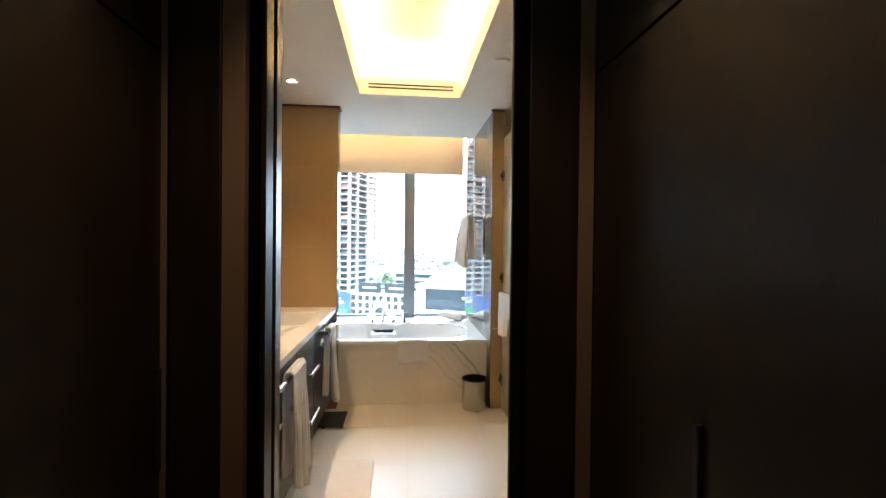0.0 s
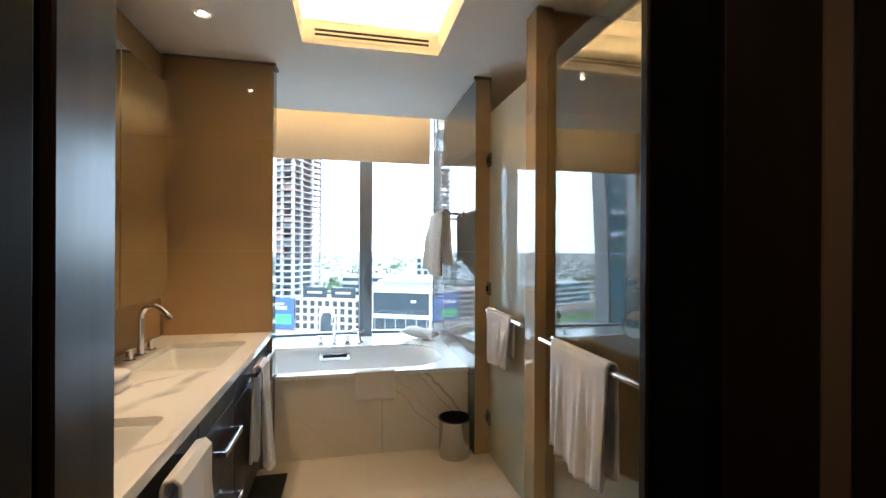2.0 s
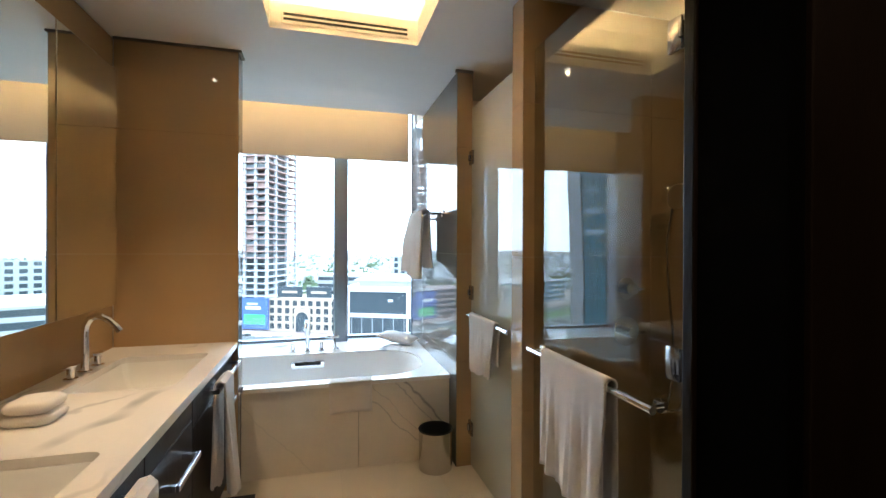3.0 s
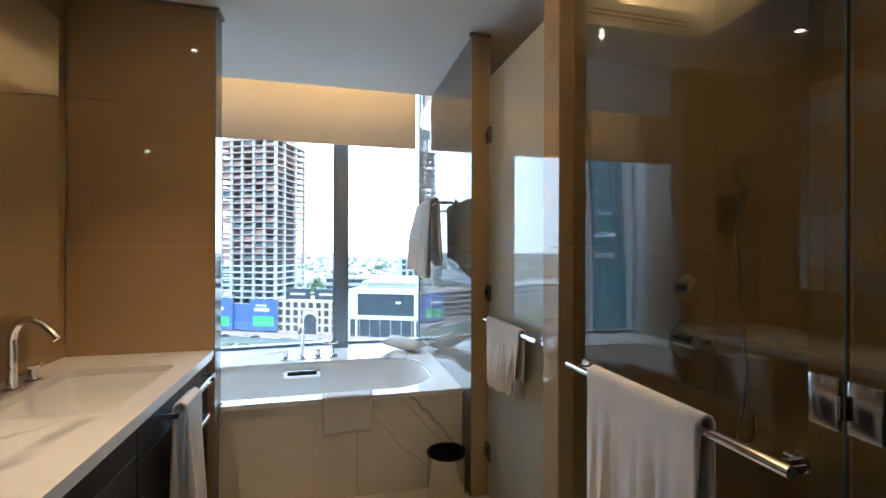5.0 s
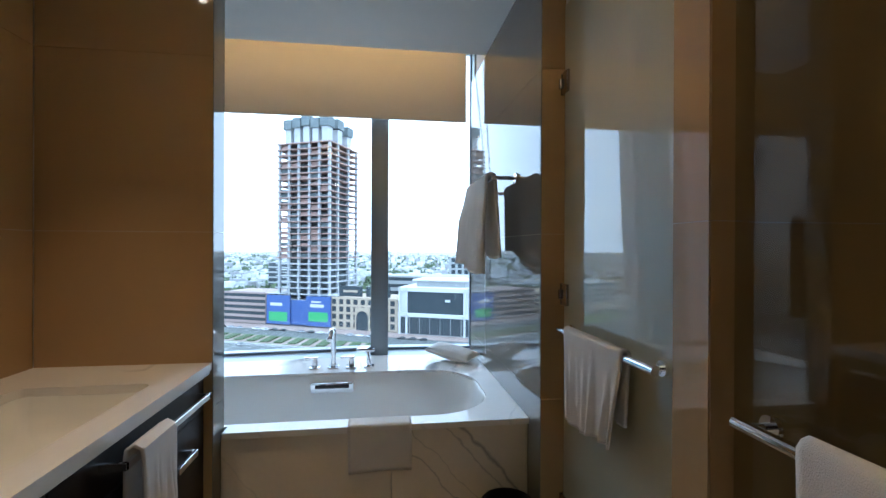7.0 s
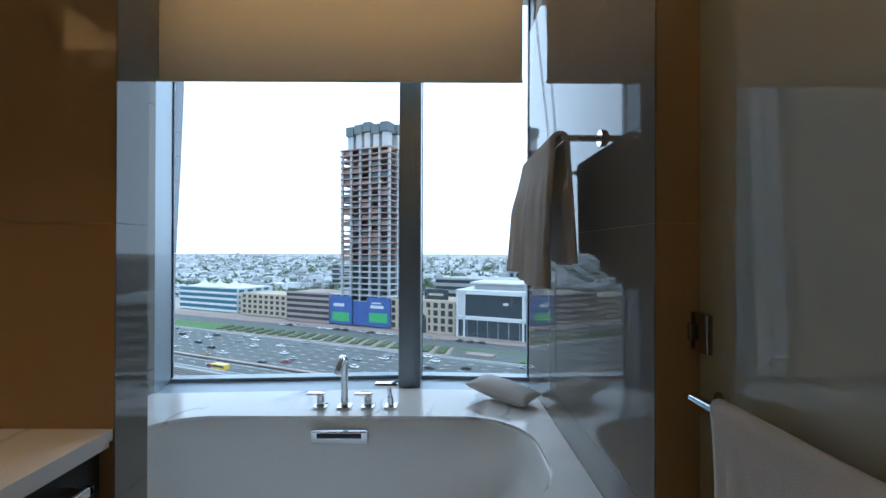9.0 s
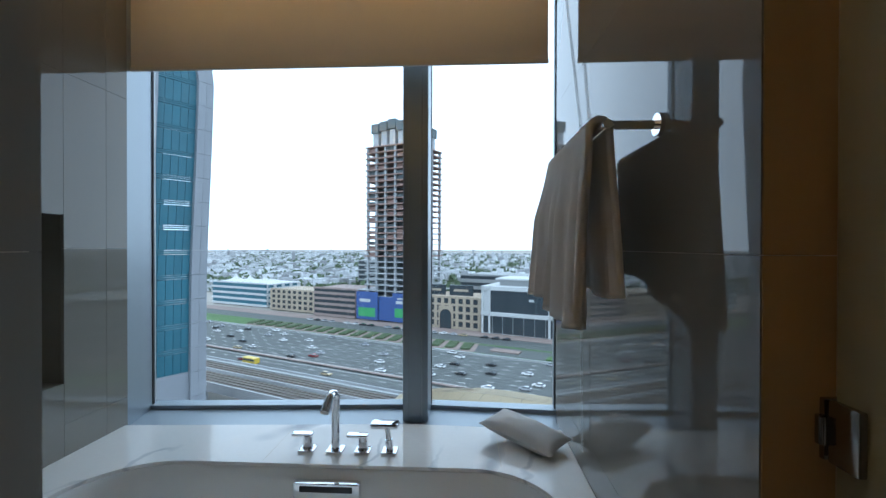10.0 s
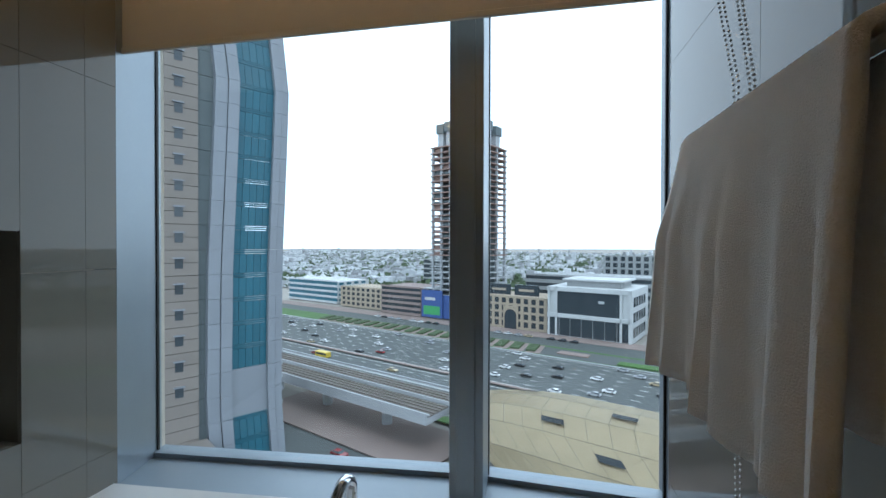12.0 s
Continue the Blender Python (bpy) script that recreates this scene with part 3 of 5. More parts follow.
def gooseneck(x, y, z, h, reach, direction, r):
    d = Vector(direction).normalized()
    pts = [Vector((x, y, z + 0.006)), Vector((x, y, z + h * 0.5)), Vector((x, y, z + h * 0.78))]
    rad = reach * 0.5
    for i in range(1, 12):
        a = math.pi * i / 12 * 0.86
        pts.append(Vector((x, y, z + h * 0.78)) + d * (rad - rad * math.cos(a)) + Vector((0, 0, rad * 0.9 * math.sin(a))))
    last = (pts[-1] - pts[-2]).normalized()
    pts.append(pts[-1] + last * h * 0.2)
    bm = bmesh.new()
    tube(bm, pts, r)
    return bm


DZ = 0.571
for x, lab in ((0.974, "chrome lever tap on the marble bath deck"), (1.204, "chrome lever tap beside the bath spout")):
    tagged(link("bath_tap", lever_tap(x, 7.750, DZ), M_CHROME, True), lab, "tap", "bath taps")
spout = base("bath_spout", (1.090, 7.750, DZ), "tall chrome gooseneck bath spout on the deck", "faucet")
part("neck", gooseneck(1.090, 7.750, DZ, 0.27, 0.075, (-0.12, -1, 0), 0.0175), M_CHROME, spout, smooth=True)
part("foot", boxes((1.057, 1.123, 7.717, 7.783, DZ, DZ + 0.009), bevel=0.002), M_CHROME, spout)
hand = base("hand_shower", (1.315, 7.750, DZ), "chrome hand shower resting in its deck holder", "hand shower")
part("foot", boxes((1.284, 1.346, 7.719, 7.781, DZ, DZ + 0.009), bevel=0.002), M_CHROME, hand)
part("holder", rods(((1.315, 7.750, DZ + 0.008), (1.310, 7.753, DZ + 0.05), 0.015), ((1.310, 7.753, DZ + 0.05), (1.302, 7.755, DZ + 0.10), 0.011)), M_CHROME, hand, smooth=True)
part("head", boxes((1.235, 1.352, 7.728, 7.782, DZ + 0.097, DZ + 0.123), bevel=0.011), M_CHROME, hand, smooth=True)

# bath pillow
pil = bmesh.new()
rows = []
NU, NV = 26, 16
for side in (1, -1):
    g = []
    for j in range(NV + 1):
        row = []
        for i in range(NU + 1):
            u, v = i / NU * 2 - 1, j / NV * 2 - 1
            t = max(0, (1 - u * u) * (1 - v * v)) ** 0.42
            wr = 0.006 * noise.noise(Vector((u * 3, v * 3, side)))
            row.append(pil.verts.new((0.20 * u * (1 - 0.08 * (1 - v * v)), 0.105 * v * (1 - 0.10 * (1 - u * u)), side * (0.056 * t + wr * t))))
        g.append(row)
    for a, b in zip(g, g[1:]):
        for i in range(NU):
            pil.faces.new((a[i], a[i + 1], b[i + 1], b[i]))
bmesh.ops.remove_doubles(pil, verts=pil.verts, dist=0.0008)
bmesh.ops.recalc_face_normals(pil, faces=pil.faces)
pillow = tagged(link("bath_pillow", pil, M_TOWEL, True), "white cotton bath pillow lying on the marble deck", "pillow")
pillow.matrix_world = pose(1.875, 7.862, DZ + 0.052, 5, 6, -40) @ Matrix.Diagonal((0.9, 0.85, 0.8, 1))

# towel over the bath edge
def edge_towel():
    bm = bmesh.new()
    prof = [(6.787, 0.37)] + [(6.781, 0.37 + 0.018 * i) for i in range(1, 11)] + [(6.777, 0.56), (6.778, 0.572), (6.784, 0.577), (6.80, 0.577), (6.84, 0.576), (6.872, 0.575), (6.884, 0.57), (6.888, 0.55), (6.892, 0.52), (6.897, 0.48)]
    grid = []
    for k, (y, z) in enumerate(prof):
        row = []
        for i in range(17):
            u = i / 16
            drop = max(0, 0.56 - z)
            x = 1.254 + 0.275 * u + drop * 0.03 * (1 - u * 1.1)
            row.append(bm.verts.new((x, y - (0.006 + 0.006 * math.sin(6 * u + 1)) * (drop * 5 if y < 6.8 else 0.0), z + (0.02 * u + 0.008 * math.sin(5 * u)) * (drop * 2 if y < 6.8 else 0))))
        grid.append(row)
    for a, b in zip(grid, grid[1:]):
        for i in range(16):
            bm.faces.new((a[i], a[i + 1], b[i + 1], b[i]))
    return bm


t1 = towel(edge_towel(), "white folded bath mat towel hung over the bath edge")
t1.modifiers["thickness"].offset = -1

# ---- vanity ----
top = base("countertop", (0.4, 5.6, 0.84), "white veined marble vanity top with two sink cut-outs", "countertop")
SINKS = [(0.437, 6.17), (0.437, 5.01)]
holes = [[(p.x, p.y) for p in rounded(cx, cy, 0.20, 0.295, 0.035, 0)] for cx, cy in SINKS]
part("slab", plate([(0.091, 4.57), (0.728, 4.57), (0.728, 6.726), (0.091, 6.726)], holes, 0.852, 0.88), M_MARBLE, top)
part("edge_strip", boxes((0.69, 0.722, 4.575, 6.722, 0.836, 0.8515)), M_MARBLE, top)


def sink(cx, cy):
    s = base("sink", (cx, cy, 0.70), "white undermount rectangular ceramic sink in the marble top", "sink", "vanity sinks")
    bm = bmesh.new()
    rings = [rounded(cx, cy, 0.20 + o, 0.295 + o, max(0.035 + o, 0.02), z) for o, z in ((0.02, 0.851), (-0.001, 0.851), (-0.006, 0.842), (-0.012, 0.80), (-0.03, 0.755), (-0.06, 0.735), (-0.12, 0.725))]
    loft(bm, rings, False, True)
    part("bowl", bm, M_CERAMIC, s, smooth=True)
    part("drain", rods(((cx - 0.03, cy, 0.724), (cx - 0.03, cy, 0.729), 0.022)), M_CHROME, s)
    return s


def basin_faucet(y):
    f = base("basin_faucet", (0.193, y, 0.88), "chrome arched basin faucet with two side handles", "faucet", "vanity faucets")
    bm = bmesh.new()
    pts = [(0.193, y, 0.886), (0.193, y, 1.0), (0.193, y, 1.06), (0.197, y, 1.09), (0.212, y, 1.118), (0.236, y, 1.130), (0.26, y, 1.126), (0.286, y, 1.110), (0.313, y, 1.080), (0.330, y, 1.058)]
    tube(bm, pts, [0.016, 0.015, 0.015, 0.015, 0.015, 0.015, 0.015, 0.015, 0.0155, 0.0155])
    n = part("neck", bm, M_CHROME, f, smooth=True)
    part("foot", rods(((0.193, y, 0.88), (0.193, y, 0.887), 0.028)), M_CHROME, f, smooth=True)
    for s in (-1, 1):
        hy = y + s * 0.115
        h = part("handle", rods(((0.193, hy, 0.880), (0.193, hy, 0.886), 0.026), ((0.193, hy, 0.886), (0.193, hy, 0.93), 0.014), ((0.193, hy, 0.93), (0.193, hy, 0.942), 0.019, 0.024)), M_CHROME, f, smooth=True)
        part("lever", boxes((0.185, 0.201, min(hy, hy + s * 0.05), max(hy, hy + s * 0.05), 0.936, 0.943), bevel=0.002), M_CHROME, h)


for cx, cy in SINKS:
    sink(cx, cy)
basin_faucet(6.20)
basin_faucet(5.04)


def bar_handle(parent, y0, y1, z, x=0.70):
    bm = boxes((x, x + 0.050, y0, y0 + 0.014, z - 0.011, z + 0.011), (x, x + 0.050, y1 - 0.014, y1, z - 0.011, z + 0.011), (x + 0.050, x + 0.062, y0, y1, z - 0.011, z + 0.011), bevel=0.0015)
    part("handle", bm, M_CHROME, parent, "flat chrome bow handle")


def cabinet(y0, y1, kind, label):
    c = base("vanity_cabinet", (0.4, (y0 + y1) / 2, 0), label, "cabinet", "vanity units")
    bm = boxes((0.10, 0.118, y0, y1, 0.12, 0.835), (0.118, 0.675, y0, y0 + 0.018, 0.12, 0.70), (0.118, 0.675, y1 - 0.018, y1, 0.12, 0.70), (0.118, 0.675, y0 + 0.018, y1 - 0.018, 0.12, 0.138))
    part("body", bm, M_WOOD, c)
    part("plinth", boxes((0.12, 0.63, y0, y1, 0.0, 0.119)), M_WOOD, c)
    if kind == "drawers":
        for z0, z1, hz in ((0.735, 0.833, None), (0.445, 0.731, 0.64), (0.125, 0.441, 0.36)):
            d = part("drawer_front", boxes((0.677, 0.70, y0 + 0.002, y1 - 0.002, z0, z1), bevel=0.0015), M_WOOD, c)
            if hz:
                bar_handle(d, (y0 + y1) / 2 - 0.13, (y0 + y1) / 2 + 0.13, hz)
    else:
        part("apron", boxes((0.677, 0.70, y0 + 0.002, y1 - 0.002, 0.70, 0.833), bevel=0.0015), M_WOOD, c)
        mid = (y0 + y1) / 2
        for a, b, hy in ((y0, mid, mid - 0.2), (mid, y1, mid + 0.06)):
            d = part("door", boxes((0.677, 0.70, a + 0.002, b - 0.002, 0.125, 0.696), bevel=0.0015), M_WOOD, c)
            if b == y1 or kind == "near":
                bar_handle(d, hy, hy + 0.14, 0.62)
        ra, rb = kind == "near" and (4.72, 5.22) or (6.07, 6.62)
        part("towel_bar", boxes((0.70, 0.765, ra, ra + 0.012, 0.775, 0.795), (0.70, 0.765, rb - 0.012, rb, 0.775, 0.795), (0.753, 0.765, ra, rb, 0.775, 0.795), bevel=0.001), M_CHROME, c, "square chrome towel bar")


cabinet(4.60, 5.40, "near", "dark wenge vanity unit with a towel bar")
cabinet(5.402, 5.90, "drawers", "dark wenge drawer unit with chrome handles")
cabinet(5.902, 6.722, "far", "dark wenge vanity unit with a towel bar by the wall")
towel(drape((0.759, 6.205, 0.797), (0, 1, 0), 0.18, 0.54, 0.50, (1, 0, 0), 3, r=0.018), "white hand towel hung on the vanity bar", group="hand towels")
towel(drape((0.759, 5.12, 0.797), (0, 1, 0), 0.26, 0.55, 0.50, (1, 0, 0), 5, r=0.018), "white hand towel hung on the vanity bar", group="hand towels")

# folded face towels on the counter
for i, z in enumerate((0.88, 0.918)):
    bm = bmesh.new()
    rings = []
    for k in range(9):
        a = -math.pi / 2 + math.pi * k / 8
        rings.append(rounded(0.325, 5.60, 0.068 - 0.018 + 0.018 * math.cos(a) - i * 0.004, 0.070 - 0.018 + 0.018 * math.cos(a), 0.03, z + 0.0185 + 0.0185 * math.sin(a)))
    loft(bm, rings, True, True)
    f = tagged(link("folded_towel", bm, M_TOWEL, True), "small white folded face towel stacked on the marble top", "towel", "folded towels")

# mirrors
for y0, y1 in ((4.62, 5.841), (5.849, 6.34)):
    mir = base("wall_mirror", (0.1, (y0 + y1) / 2, 1.163), "shallow mirror cabinet with a frameless mirror door", "mirror", "vanity mirrors")
    part("glass", boxes((0.2545, 0.260, y0, y1, 1.163, 2.288), bevel=0.001), M_MIRROR, mir)
    part("cabinet_box", boxes((0.091, 0.254, y0 + 0.001, y1 - 0.001, 1.165, 2.286)), M_TILE, mir)

# ---- shower and toilet front ----
def glass_door(name, x, y0, y1, z0, z1, mat, label):
    d = base(name, (x, (y0 + y1) / 2, 0), label, "glass door")
    p = part("pane", boxes((x, x + 0.010, y0, y1, z0, z1)), mat, d)
    p.visible_shadow = mat is not M_DOORGLASS
    part("edge", boxes((x + 0.001, x + 0.009, y0 - 0.003, y0 - 0.0005, z0, z1)), M_GLASSEDGE, d, "grey green polished glass edge")
    return d


def glass_hinge(parent, x, y, z, s, wall):
    bm = boxes((x - 0.014, x - 0.001, y + s * 0.006 - (0.05 if s < 0 else 0), y + s * 0.006 + (0.05 if s > 0 else 0), z - 0.045, z + 0.045), bevel=0.003)
    if wall:
        box(bm, x - 0.014, x + 0.02, y - s * 0.0 - (0.012 if s > 0 else 0), y + (0.012 if s < 0 else 0), z - 0.045, z + 0.045, bevel=0.002)
    else:
        box(bm, x - 0.014, x - 0.001, y - s * 0.056 if s > 0 else y + 0.006, y - 0.006 if s > 0 else y + 0.056, z - 0.045, z + 0.045, bevel=0.003)
    cyl(bm, (x - 0.016, y, z - 0.02), (x - 0.016, y, z + 0.02), 0.009)
    part("hinge", bm, M_HINGE, parent, "square chrome glass hinge, darkened as if reflecting a dark room", True)


def towel_rail(parent, x, y0, y1, z, glass_x):
    bm = rods(((x, y0, z), (x, y1, z), 0.0125))
    for y in (y0 + 0.03, y1 - 0.03):
        cyl(bm, (x, y, z), (glass_x, y, z), 0.008)
        cyl(bm, (glass_x - 0.012, y, z), (glass_x - 0.001, y, z), 0.022)
    part("towel_rail", bm, M_CHROME, parent, "round chrome towel rail", True)


frost = glass_door("frosted_door", 2.160, 5.842, 6.635, 0.012, 2.36, M_FROST, "frosted glass toilet door with a towel rail")
for z in (2.032, 1.147, 0.26):
    glass_hinge(frost, 2.160, 6.640, z, -1, True)
towel_rail(frost, 2.110, 5.95, 6.575, 1.012, 2.160)
clear = glass_door("shower_door", 2.144, 4.852, 5.712, 0.012, 2.345, M_DOORGLASS, "clear glass shower door with a towel rail")
for z in (2.02, 1.13):
    glass_hinge(clear, 2.144, 4.844, z, 1, False)
towel_rail(clear, 2.087, 4.895, 5.645, 1.0, 2.144)
fixed = glass_door("glass_screen", 2.144, 4.375, 4.838, 0.0, 2.345, M_DOORGLASS, "fixed clear glass shower side panel")
hand_towel = towel(drape((2.110, 6.29, 1.022), (0, 1, 0), 0.40, 0.31, 0.24, (-1, 0, 0), 11, r=0.018, flare=0.5), "white hand towel on the frosted door's rail", group="hand towels")
AJAR = Matrix.Translation((2.16, 6.64, 0)) @ Matrix.Rotation(radians(0.8), 4, "Z") @ Matrix.Translation((-2.16, -6.64, 0))
frost.matrix_basis = AJAR @ Matrix.Translation(frost.location)
hand_towel.matrix_basis = AJAR
towel(drape((2.087, 5.285, 1.014), (0, 1, 0), 0.42, 0.43, 0.40, (-1, 0, 0), 17, r=0.024, flare=0.06), "white bath towel hung on the shower door's rail", group="bath towels")

# rail with a bath towel over the bath
rail = base("towel_rail", (2.0, 7.3, 1.75), "chrome wall rail above the bath", "towel rail")
part("bar", rods(((1.942, 6.977, 1.688), (1.942, 7.62, 1.688), 0.011)), M_CHROME, rail, smooth=True)
for y in (6.99, 7.61):
    arm = part("arm", rods(((1.942, y, 1.688), (2.054, y, 1.688), 0.010)), M_CHROME, rail, smooth=True)
    part("flange", rods(((2.052, y, 1.688), (2.0615, y, 1.688), 0.026)), M_CHROME, arm, "round chrome wall flange", True)
hung = towel(drape((1.942, 7.29, 1.694), (0, 1, 0), 0.50, 0.47, 0.39, (-1, 0, 0), 23, r=0.032, flare=-0.02, back_shift=-0.16, lean=0.035), "white bath towel folded over the rail above the bath", group="bath towels")
hung.modifiers["thickness"].thickness = 0.016

# shower fittings
WY = 5.746
for z, r in ((1.245, 0.055), (1.035, 0.075)):
    v = base("shower_valve", (2.655, WY, z), "round chrome shower valve with a lever on the tiled wall", "valve", "shower valves")
    part("plate", rods(((2.655, WY - 0.001, z), (2.655, WY - 0.012, z), r, r * 0.95)), M_CHROME, v, smooth=True)
    part("knob", rods(((2.655, WY - 0.012, z), (2.655, WY - 0.065, z), 0.026)), M_CHROME, v, smooth=True)
    part("lever", boxes((2.647, 2.725, WY - 0.06, WY - 0.045, z - 0.007, z + 0.007), bevel=0.003), M_CHROME, v)
hs = base("wall_hand_shower", (2.85, WY, 1.6), "chrome hand shower on a wall bracket with a long hose", "hand shower")
part("bracket", rods(((2.85, WY - 0.001, 1.55), (2.85, WY - 0.07, 1.55), 0.014)), M_CHROME, hs, smooth=True)
part("grip", rods(((2.85, WY - 0.06, 1.50), (2.85, WY - 0.10, 1.68), 0.012)), M_CHROME, hs, smooth=True)
part("head", rods(((2.85, WY - 0.085, 1.70), (2.85, WY - 0.125, 1.69), 0.058, 0.062)), M_CHROME, hs, smooth=True)
hose = bmesh.new()
tube(hose, [(2.85 + 0.06 * math.sin(i / 24 * math.pi) ** 2 * (1 if i > 8 else 1), WY - 0.06 + 0.02 * math.sin(i / 24 * 3), 1.50 - 0.86 * math.sin(i / 24 * math.pi / 2)) for i in range(25)] + [(2.93, WY - 0.05, 0.63), (2.98, WY - 0.03, 0.66), (3.0, WY - 0.002, 0.72)], 0.007, 8)
part("hose", hose, M_STEEL, hs, "flexible steel hose", True)

# ---- loose things ----
bin_ = base("waste_bin", (1.94, 6.69, 0), "round brushed steel waste bin with a black rim", "waste bin")
bx, by = 1.93, 6.675
bm = bmesh.new()
ring_of = lambda r, z: [Vector((bx + r * math.cos(2 * math.pi * i / 40), by + r * math.sin(2 * math.pi * i / 40), z)) for i in range(40)]
loft(bm, [ring_of(0.103, 0.0), ring_of(0.108, 0.004), ring_of(0.110, 0.245), ring_of(0.112, 0.255)], True, False)
part("body", bm, M_STEEL, bin_, smooth=True)
bm = bmesh.new()
loft(bm, [ring_of(0.112, 0.255), ring_of(0.1135, 0.261), ring_of(0.110, 0.265), ring_of(0.104, 0.261), ring_of(0.100, 0.02)], False, True)
part("liner", bm, M_BLACK, bin_, "black inner bucket and rim", True)

scale = base("bathroom_scale", (0.78, 6.45, 0), "flat black glass bathroom scale on the floor", "scale")
part("plate", boxes((0.64, 0.845, 6.31, 6.60, 0.012, 0.026), bevel=0.003), M_BLACK, scale)
for sx in (0.69, 0.83):
    for sy in (6.33, 6.57):
        part("foot", rods(((sx, sy, 0.0), (sx, sy, 0.012), 0.014), seg=10), M_BLACK, scale)

mat_bm = bmesh.new()
loft(mat_bm, [rounded(0.90, 5.38, 0.215, 0.40, 0.04, 0.001), rounded(0.90, 5.38, 0.22, 0.405, 0.045, 0.008), rounded(0.90, 5.38, 0.212, 0.397, 0.04, 0.016), rounded(0.90, 5.38, 0.19, 0.375, 0.03, 0.014)], True, True)
tagged(link("bath_rug", mat_bm, M_TOWEL, True), "white looped cotton bath rug on the floor tiles", "rug")

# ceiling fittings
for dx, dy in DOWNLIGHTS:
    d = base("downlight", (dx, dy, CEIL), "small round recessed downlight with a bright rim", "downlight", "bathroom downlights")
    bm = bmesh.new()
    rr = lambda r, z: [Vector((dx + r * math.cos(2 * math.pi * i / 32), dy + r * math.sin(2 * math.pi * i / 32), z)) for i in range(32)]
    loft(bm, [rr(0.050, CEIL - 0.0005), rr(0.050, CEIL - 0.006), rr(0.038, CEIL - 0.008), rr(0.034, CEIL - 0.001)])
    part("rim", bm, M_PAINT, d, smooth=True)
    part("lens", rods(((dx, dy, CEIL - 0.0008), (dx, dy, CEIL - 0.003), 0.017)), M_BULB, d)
det = base("smoke_detector", (1.906, 5.65, CEIL), "round white smoke detector on the ceiling", "smoke detector")
part("cap", rods(((1.906, 5.65, CEIL - 0.0005), (1.906, 5.65, CEIL - 0.014), 0.058, 0.046), seg=32), M_PAINT, det, smooth=True)
vent = base("air_slot", (1.33, 6.28, CEIL + 0.05), "linear air diffuser with two dark slots in the coffer", "vent")
part("frame", boxes((1.0, 1.69, 6.380, 6.3855, CEIL + 0.028, CEIL + 0.098), bevel=0.001), M_PAINT, vent)
for z in (CEIL + 0.045, CEIL + 0.071):
    part("slot", boxes((1.01, 1.68, 6.378, 6.3798, z, z + 0.013)), M_BLACK, vent)

# ---- outside ----
K = 0.83                       # scale of the town plan
GZ = 1.5 - 51.5 * K            # street level
TOWN = pose(1.6, 6.5, GZ, 0, 0, -24.5)
M_ASPHALT = material("worn asphalt", (0.075, 0.082, 0.080), 0.9, vary=0.15, scale=0.05, bump_scale=2)
M_TRACK = material("brown track steel", (0.17, 0.145, 0.125), 0.6, vary=0.2, scale=0.5)
M_BALLAST = material("dark track ballast", (0.10, 0.088, 0.078), 0.95, vary=0.25, scale=0.5)
M_GRASS = material("lawn", (0.055, 0.115, 0.028), 0.95, vary=0.3, scale=0.08, bump_scale=1.5)
M_PAVE = material("pinkish pavement", (0.22, 0.17, 0.15), 0.9, vary=0.15, scale=0.1)
M_SAND = material("dusty ground", (0.26, 0.24, 0.21), 0.95, vary=0.2, scale=0.01)
M_LINE = material("road paint", (0.65, 0.65, 0.62), 0.8)
# Concrete and rust tones are lightened to stand in for haze on the tower.
M_CONC = material("raw concrete", (0.35, 0.36, 0.37), 0.9, vary=0.15, scale=0.2)
M_RUST = material("rusty slab edge", (0.27, 0.18, 0.15), 0.9, vary=0.25, scale=0.3)
# For screens, formwork and crane, and as painted shade in tower core and recess.
M_DARKGREY = material("dark grey", (0.10, 0.12, 0.125), 0.8, vary=0.2, scale=0.3)
M_WHITEWALL = material("white render", (0.46, 0.47, 0.47), 0.8, vary=0.06, scale=0.2)
M_CREAMWALL = material("cream stone", (0.34, 0.28, 0.21), 0.8, vary=0.08, scale=0.2)
M_PINKWALL = material("pink render", (0.26, 0.20, 0.18), 0.85, vary=0.08, scale=0.2)
M_GREYWALL = material("grey render", (0.28, 0.29, 0.29), 0.85, vary=0.08, scale=0.2)
M_DARKGLASS = material("dark facade glass", (0.04, 0.05, 0.058), 0.1, vary=0.1, scale=0.2)
M_BLUEGLASS = material("blue facade glass", (0.016, 0.095, 0.135), 0.5, vary=0.15, scale=0.1, random_tint=0.08)
M_PILASTER = material("pale metal cladding", (0.20, 0.215, 0.24), 0.45, vary=0.05, scale=0.3, random_tint=0.03)
M_BEIGESTONE = material("beige stone cladding", (0.19, 0.165, 0.145), 0.8, vary=0.08, scale=0.4, random_tint=0.04)
M_GOLD = material("champagne gold panels", (0.52, 0.43, 0.28), 0.36, 0.3, vary=0.08, scale=0.3)
M_BILL = material("blue hoarding", (0.04, 0.08, 0.24), 0.6)
M_GREENBILL = material("green hoarding field", (0.06, 0.30, 0.10), 0.6)
M_TREE = material("dusty tree leaves", (0.07, 0.10, 0.05), 0.95, vary=0.3, scale=0.4)
# Pale bluish base colour carries the distance haze.
M_FAR = material("far houses paled by haze", (0.36, 0.37, 0.38), 0.95, vary=0.25, scale=0.01, random_tint=0.0)


def town(ob, u=0, v=0, h=0, turn=0):
    """Puts a top-level thing at u along the highway, v across it and h over the street."""
    ob.matrix_basis = TOWN @ pose(K * (u + 1.24), K * (v - 6.58), K * h, 0, 0, turn)
    return ob


